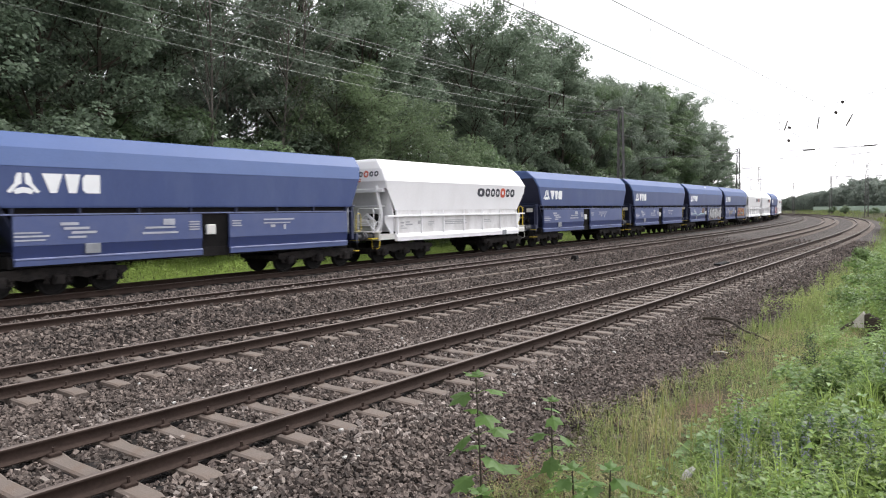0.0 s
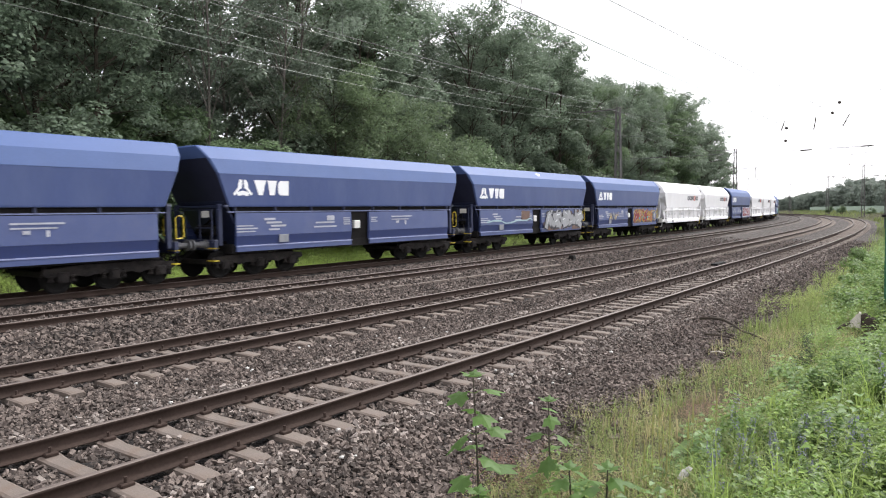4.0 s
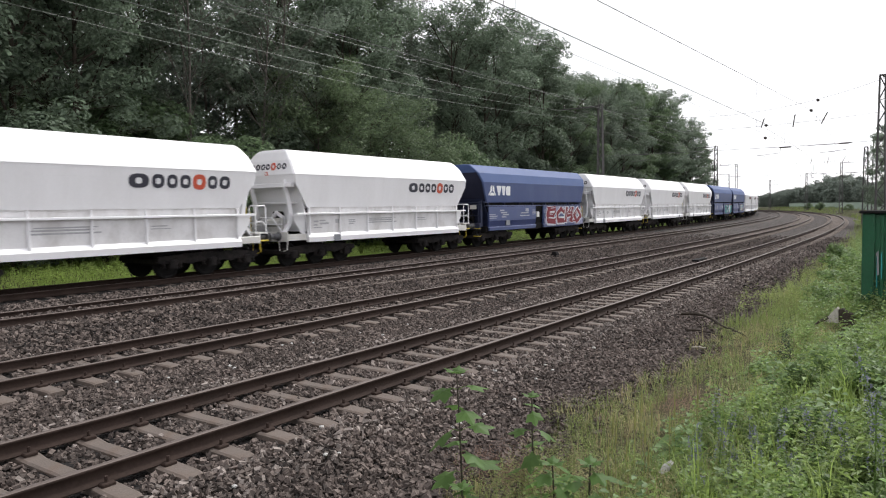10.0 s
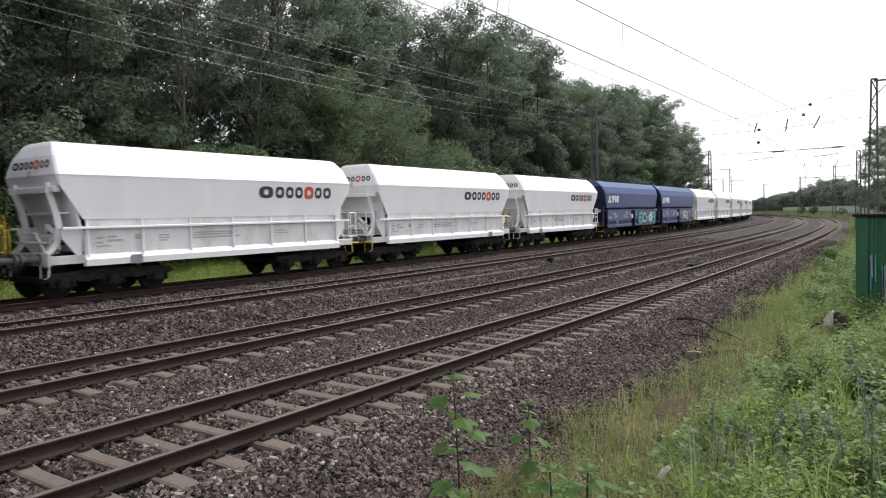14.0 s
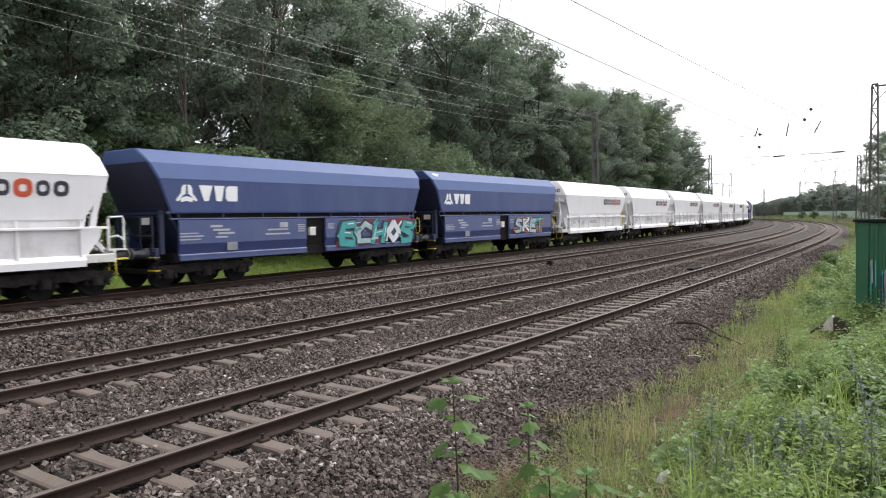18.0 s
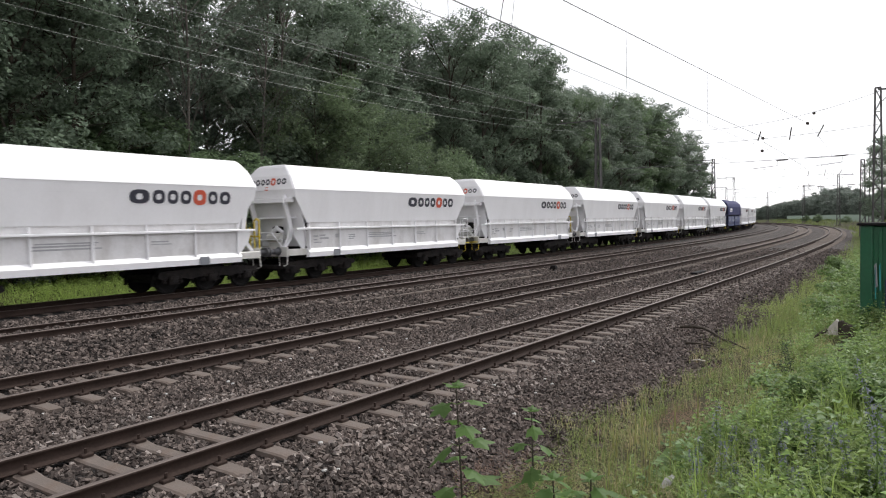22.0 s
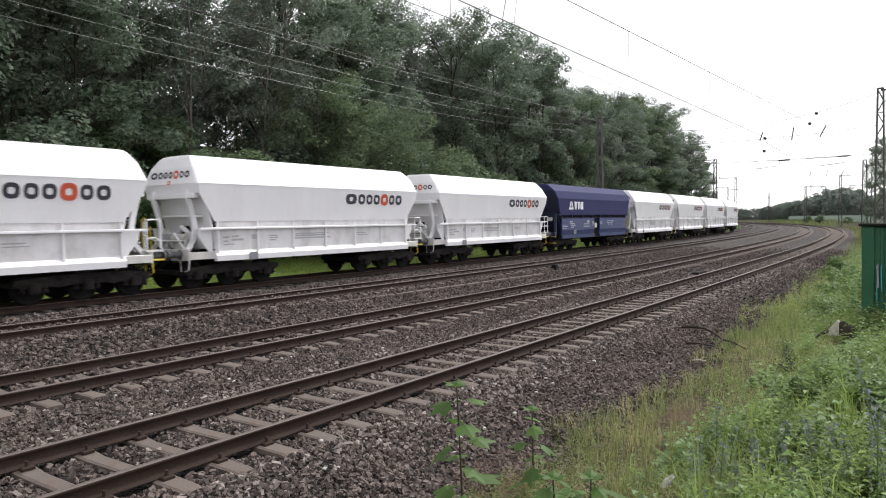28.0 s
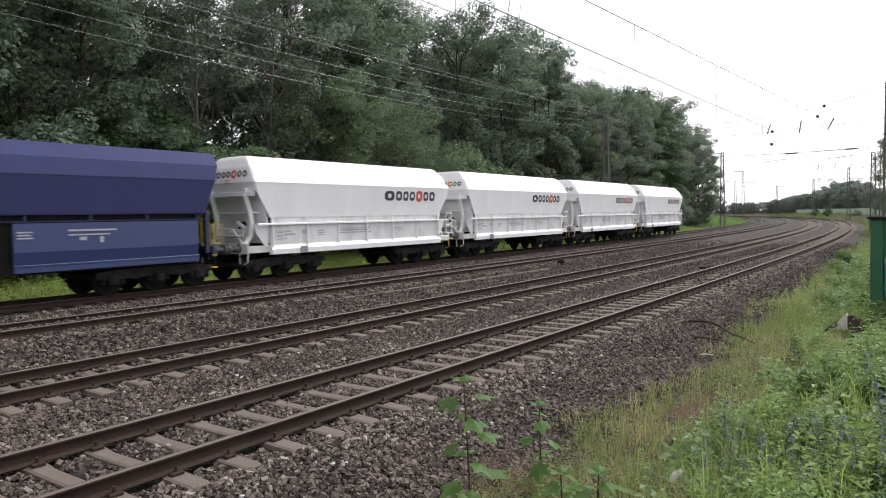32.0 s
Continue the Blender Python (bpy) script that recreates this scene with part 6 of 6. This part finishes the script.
SPIKES = [(6.79, 1.72, 0.65, 0.02), (6.33, 1.46, 0.58, 0.06), (6.36, 1.33, 0.56, -0.05), (5.98, 1.65, 0.54, 0.05), (5.76, 1.66, 0.5, -0.06), (6.16, 0.69, 0.78, 0.08), (5.57, 0.57, 0.84, -0.06),
          (5.78, 0.52, 1.34, -0.22), (5.18, 0.41, 1.27, -0.15), (4.99, 0.33, 1.22, 0.0), (6.93, 1.02, 0.57, 0.05), (5.91, 1.01, 0.62, 0.0),
          (6.1, 1.5, 0.5, 0.03), (6.2, 1.28, 0.52, -0.04), (6.55, 1.1, 0.62, 0.05), (5.7, 1.3, 0.48, 0.04), (5.4, 0.85, 0.62, -0.03), (5.65, 1.12, 0.55, 0.06), (6.3, 0.9, 0.7, -0.05), (5.3, 1.45, 0.36, 0.03)]


def flower_spike(x, y, z, h, lean, seed):
    r = np.random.default_rng(seed)
    t = thing("blue_flower_spike", "tall bristly stem of faded blue flowers among the weeds", "flower", "blue flower spikes", m=Matrix.Translation((x, y, z)))
    part("stem", Shape().tube([(0, 0, 0), (0, -lean * 0.4, h * 0.5), (0, -lean, h)], 0.007, 5, 0.003), M_HERB, t)
    n = 130
    f = r.uniform(0.4, 1.0, n)
    a = r.uniform(0, 6.28, n)
    rad = 0.045 * (1.15 - f)[:, None] + 0.012
    C = np.stack([0 * f, -lean * f ** 1.3, h * f], 1) + np.stack([np.cos(a), np.sin(a), 0.3 + 0 * a], 1) * rad
    q = r.normal(size=(n, 3, 3)) * 0.0075
    part("petals", quick_mesh("petals", (C[:, None] + q).reshape(-1, 3), np.arange(n * 3).reshape(-1, 3), [M_FLOWER]), None, t, "faded blue petals")["kind"] = "stuff"
    n = 40
    f = r.uniform(0.05, 0.6, n)
    a = r.uniform(0, 6.28, n)
    C = np.stack([0 * f, -lean * f ** 1.3, h * f], 1)
    d = np.stack([np.cos(a), np.sin(a), 0.5 + 0 * a], 1) * 0.09
    sdv = np.stack([-np.sin(a), np.cos(a), 0 * a], 1) * 0.008
    part("leaves", quick_mesh("leaves", np.stack([C - sdv, C + sdv, C + d], 1).reshape(-1, 3), np.arange(n * 3).reshape(-1, 3), [M_HERB]), None, t)["kind"] = "stuff"
    return t


for i, (x, y, top, ln) in enumerate(SPIKES):
    flower_spike(x, y + ln, float(ground_z(y)) - 0.02, top - float(ground_z(y)) + 0.02, ln, 20 + i)
for i, (x, y, h) in enumerate(((6.55, 2.35, 0.75), (6.4, 2.2, 0.62), (6.2, 2.5, 0.6), (7.0, 1.95, 0.7), (5.5, 2.1, 0.55), (6.1, 2.25, 0.7), (5.9, 2.35, 0.6), (5.8, 2.05, 0.62), (5.6, 2.3, 0.5), (6.3, 2.0, 0.55), (5.45, 1.9, 0.5), (6.6, 2.05, 0.65))):
    t = thing("grass_stalk", "pale ripe grass stalk standing above the weeds", "grass", "grass stalks", m=Matrix.Translation((x, y, float(ground_z(y)))))
    part("stalk", Shape().tube([(0, 0, 0), (0.02, 0.01, h * 0.5), (0.06, 0.02, h)], 0.004, 5, 0.002), M_STALK, t)
    part("ear", Shape().tube([(0.035, 0.012, h * 0.7), (0.05, 0.016, h * 0.85), (0.075, 0.022, h * 1.05)], 0.011, 5, 0.003), M_STALK, t)

BRAMBLES = []
for i in range(3):
    r3 = random.Random(90 + i)
    cen = [(r3.uniform(-0.45, 0.45), r3.uniform(-0.4, 0.4), r3.uniform(0.15, 0.55)) for k in range(7)]
    g = Shape()
    for c in cen:
        g.tube([(0, 0, 0), (c[0] * 0.5, c[1] * 0.5, c[2] * 0.8), c], 0.008, 4, 0.003)
    me = g.mesh("cane")
    me.materials.append(M_HERB)
    BRAMBLES.append((me, leaf_cloud("bramble_leaves", cen, [r3.uniform(0.14, 0.3) for c in cen], 1500, 0.034, M_BRAMBLE, 90 + i)))
rb = random.Random(17)
for k in range(22):
    s = 5.2 + 12 * (k / 22) ** 1.1 + rb.uniform(-0.4, 0.4)
    off = rb.uniform(-0.4 + s * 0.06, float(np.interp(s, [5, 8, 12, 17], [0.6, 1.1, 1.4, 1.75])))
    if 10.2 < s < 15.6 and abs(off - s * 0.106) < 0.75:
        continue
    t = thing("bramble_bush", "low mound of dark green bramble leaves on the bank", "bush", "bramble bushes", m=line_pose(s, off, float(ground_z(off)) - 0.03) @ Matrix.Rotation(rb.uniform(0, 6), 4, "Z") @ Matrix.Scale(rb.uniform(0.42, 0.72), 4))
    part("cane", BRAMBLES[k % 3][0], None, t)
    part("bramble_leaves", BRAMBLES[k % 3][1], None, t)["kind"] = "stuff"

# tree stump, fallen stick, pale stone, small lineside things
st = thing("tree_stump", "old broken tree stump, pale on one side and dark on the other", "stump", m=Matrix.Translation((14.7, 1.6, 0.24)) @ Matrix.Scale(0.5, 4))
part("bark", Shape().prism([(-0.04, -0.1), (-0.04, 0.36), (-0.16, 0.4), (-0.3, 0.3), (-0.46, 0.22), (-0.56, -0.1)], -0.22, 0.2, "x"), M_BARK, st, "dark side of the stump")
part("split_wood", Shape().prism([(0.42, -0.1), (0.3, 0.1), (0.1, 0.36), (0.02, 0.45), (-0.035, 0.4), (-0.035, -0.1)], -0.26, 0.12, "x"), M_CUT, st, "pale grey split wood")
part("root", Shape().tube([(-0.2, 0.3, 0.05), (-0.4, 0.5, -0.05), (-0.5, 0.7, -0.2)], 0.07, 6, 0.03), M_BARK, st)
stick = Shape().tube([(17.31, 5.22, -0.27), (17.22, 4.9, -0.23), (16.88, 4.55, -0.2), (16.19, 4.16, -0.19), (15.45, 3.79, -0.19), (15.29, 3.6, -0.2), (14.81, 3.2, -0.24)], 0.038, 6, 0.016)
thing("fallen_branch", "bent grey fallen branch on the ballast edge", "branch", data=stick.mesh("fallen_branch")).data.materials.append(M_BARK)
stick = Shape().tube([(15.2, 4.48, -0.28), (15.08, 4.18, -0.25), (14.95, 3.86, -0.26)], 0.024, 6, 0.014)
thing("fallen_branch", "short dark fallen branch on the ballast edge", "branch", data=stick.mesh("fallen_branch")).data.materials.append(M_BARK)
stick = Shape().tube([(12.96, 3.72, -0.2), (12.93, 3.6, -0.17), (12.92, 3.47, -0.18)], 0.012, 6, 0.01)
thing("fallen_branch", "short pale stick on the ballast edge", "branch", data=stick.mesh("fallen_branch")).data.materials.append(M_CUT)
g = Shape().add([(x * 0.04 + z * 0.02, y * 0.055 - z * 0.03, z * 0.062 + x * 0.02 - y * 0.02) for x, y, z in ICO], ICO_F)
thing("pale_rock", "pale angular rock among the weeds", "stone", m=Matrix.Translation((5.9, 1.9, 0.15)), data=g.mesh("pale_rock")).data.materials.append(M_PALESTONE)
t = thing("track_marker", "small dark marker post between the tracks", "post", m=line_pose(31.2, 14.95, -0.2))
part("post", Shape().box(-0.04, 0.04, -0.04, 0.04, 0, 0.3, 0.01), M_BLACK, t)
part("head", Shape().prism([(-0.16, 0.25), (0.16, 0.25), (0.1, 0.42), (-0.1, 0.42)], -0.12, 0.12, "x"), M_BLACK, t)
t = thing("cable_trough", "low pale concrete cable trough between tracks", "trough")
for k in range(13):
    s = 16.0 + k * 1.01
    part("trough_lid", Shape().box(-0.49, 0.49, -0.07, 0.07, -0.02, 0.05, 0.012), M_CONC, t, at=line_pose(s, 14.95 - k * 0.05, float(ground_z(14.5)) + 0.1))
t = thing("rail_lubricator", "flat dark metal box lying beside the rail", "box", m=line_pose(33.7, 8.85, -0.27))
part("body", Shape().box(-0.8, 0.8, -0.15, 0.15, 0, 0.16, 0.02), M_BLACK, t)

# ---- green cabin, fence and far woods ----
CABIN = Matrix.Translation((15.9, 1.35, 0.0)) @ Matrix.Rotation(radians(-15), 4, "Z")
t = thing("green_cabin", "green sheet-metal lineside cabin sprayed with pale paint", "cabin", m=CABIN)
part("wall", Shape().box(0.05, 2.4, -3.2, -0.02, -0.1, 2.14, 0.02), M_GREEN, t)
for y in (-3.2, -1.62, -0.22):
    part("corner_post", Shape().box(0.0, 0.22, y, y + 0.22, -0.1, 2.15, 0.015), M_GREEN, t)
part("roof_edge", Shape().box(-0.06, 2.45, -3.3, 0.04, 2.15, 2.2, 0.015), M_BLACK, t, "dark roof edge")
for i in range(9):
    y = -0.35 - i * 0.14
    part("panel_rib", Shape().box(0.02, 0.05, y - 0.03, y + 0.03, 0, 2.1, 0.008), M_GREEN, t)
rg = random.Random(3)
for i in range(44):
    y, z, h = -0.26 - rg.random() * 1.2, rg.uniform(0.2, 1.1), rg.uniform(0.25, 0.75)
    wd = rg.uniform(0.015, 0.04)
    part("spray_mark", Shape().prism([(y, z), (y + wd, z - 0.02), (y + wd * 1.5, z + h), (y + wd * 0.4, z + h + 0.05)], 0.0, 0.018, "x"), (M_GRAFSIL, M_GRAFTEAL, M_DARKBLUE, M_GRAFSIL)[i % 4], t)

t = thing("lineside_fence", "pale green lineside fence far along the line", "fence")
for k in range(60):
    s = 150 + k * 2.6
    m = line_pose(s, -1.0 - k * 0.05, 0.55)
    part("fence_post", Shape().box(-0.05, 0.05, -0.05, 0.05, 0, 1.9), M_FENCE, t, at=m)
    part("fence_panel", Shape().box(0.08, 2.5, -0.02, 0.02, 0.15, 1.75), M_FENCE, t, at=m)
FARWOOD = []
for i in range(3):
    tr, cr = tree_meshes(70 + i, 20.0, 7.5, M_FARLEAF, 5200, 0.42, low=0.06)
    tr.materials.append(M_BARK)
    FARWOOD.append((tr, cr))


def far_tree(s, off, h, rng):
    t = thing("tree", "broadleaf tree of the far wood, foliage lightened for haze", "tree", "trees of the far wood", m=line_pose(s, off, float(ground_z(off)) - 0.3) @ Matrix.Rotation(rng.uniform(0, 6.28), 4, "Z") @ Matrix.Scale(h / 20, 4))
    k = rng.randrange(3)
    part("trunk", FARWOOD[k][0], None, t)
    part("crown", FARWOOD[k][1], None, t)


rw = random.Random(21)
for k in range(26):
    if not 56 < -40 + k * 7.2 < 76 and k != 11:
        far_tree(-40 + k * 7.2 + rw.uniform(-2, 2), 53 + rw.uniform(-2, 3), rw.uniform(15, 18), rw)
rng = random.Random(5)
for i in range(135):     # outside the curve: heights sized by bearing to fit the camera's view
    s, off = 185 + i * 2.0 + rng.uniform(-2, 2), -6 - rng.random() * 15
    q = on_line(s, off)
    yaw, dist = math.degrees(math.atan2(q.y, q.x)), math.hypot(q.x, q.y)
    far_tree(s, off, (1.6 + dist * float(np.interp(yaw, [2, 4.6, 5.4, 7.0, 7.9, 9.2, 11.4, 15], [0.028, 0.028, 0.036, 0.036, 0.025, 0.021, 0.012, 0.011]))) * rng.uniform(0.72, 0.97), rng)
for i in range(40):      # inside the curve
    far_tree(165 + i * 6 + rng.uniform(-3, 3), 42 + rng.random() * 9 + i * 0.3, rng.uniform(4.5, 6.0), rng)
for s, off, h in ((90, 1.5, 10.5), (99, 1.7, 11.0), (84, 0.8, 10.0)):
    tree(s, off, h, 0, rng, "dark green tree behind the lattice mast")
for s, off, z in ((228, 1.6, 0.6), (233, 1.2, 0.65), (246, 2.0, 0.6), (190, 0.6, 0.5)):
    bush(on_line(s, off, 0.2), z, 0, "round light green bush beside the far track")
for k, (s, off, z) in enumerate(((17.5, 1.75, 1.0), (19.5, 2.2, 0.9), (21.5, 1.7, 1.2), (24.0, 2.4, 1.0), (28.5, 2.6, 1.3), (34.0, 3.0, 1.4))):
    t = thing("bramble_bush", "green bramble mound farther along the bank", "bush", "bramble bushes", m=line_pose(s, off, float(ground_z(off)) - 0.03) @ Matrix.Rotation(k * 1.3, 4, "Z") @ Matrix.Scale(z, 4))
    part("cane", BRAMBLES[k % 3][0], None, t)["kind"] = "stuff"
    part("bramble_leaves", BRAMBLES[k % 3][1], None, t)["kind"] = "stuff"
S, O = scatter(41, 9000, 105, 330, 23.5, 44, 1.2)
stuff("verge_grass", "green grass along the far curve", "grass", blades("verge_grass", S, O, 0.7, 0.06, M_BRAMBLE, 41))
rs = np.random.default_rng(52)
stuff("dark_sprig", "dark fine-leaved sprig among the lighter weeds", "weeds", herbs("dark_sprig", 11.3 + rs.normal(0, 0.14, 26), 1.83 + rs.normal(0, 0.1, 26), 0.62, 0.03, 60, M_SPRIG, 52, spread=0.08, wide=0.5))
# the bank goes on around and behind the standpoint
S, O = scatter(61, 16000, -16, 30, -9, 3.0)
far_off = (S < 3.4) | (O < S * 0.02 - 0.4)
stuff("bank_grass", "short green and straw grass on the bank", "grass", blades("bank_grass", S[far_off], O[far_off], 0.2, 0.006, M_GRASS, 61))
S, O = lumpy(*scatter(62, 2600, -16, 26, -9, 2.4), 0.1, 62)
far_off = ((S < 3.2) | (O < S * 0.02 - 0.5)) & (np.hypot(S, O) > 0.9)
stuff("weeds", "low leafy weeds on the bank", "weeds", herbs("weeds", S[far_off], O[far_off], 0.3, 0.06, 14, M_HERB, 62))
thing("ballast_stones", "loose grey crushed stones along the tracks", "ballast", kind="stuff",
      data=stones("back_stones", [(-14, 2, 3.6, 10.4, 190), (-14, 5, 10.4, 19.7, 90)], OCT, OCT_F, 9, 0.045))
S, O = scatter(42, 12000, 60, 330, -22, 4.2, 1.3)
stuff("lineside_grass", "green grass on the bank along the far curve", "grass", blades("lineside_grass", S, O, 0.7, 0.05, M_GRASS, 42))


# ---- sleepers last among the structure ----
for k, near in ((1, (-12, 75)), (2, (-8, 60)), (3, (-6, 50)), (4, (-1, -1))):
    sleepers(k, -24.0 + 0.21 * k, 420.0, near)

motions()
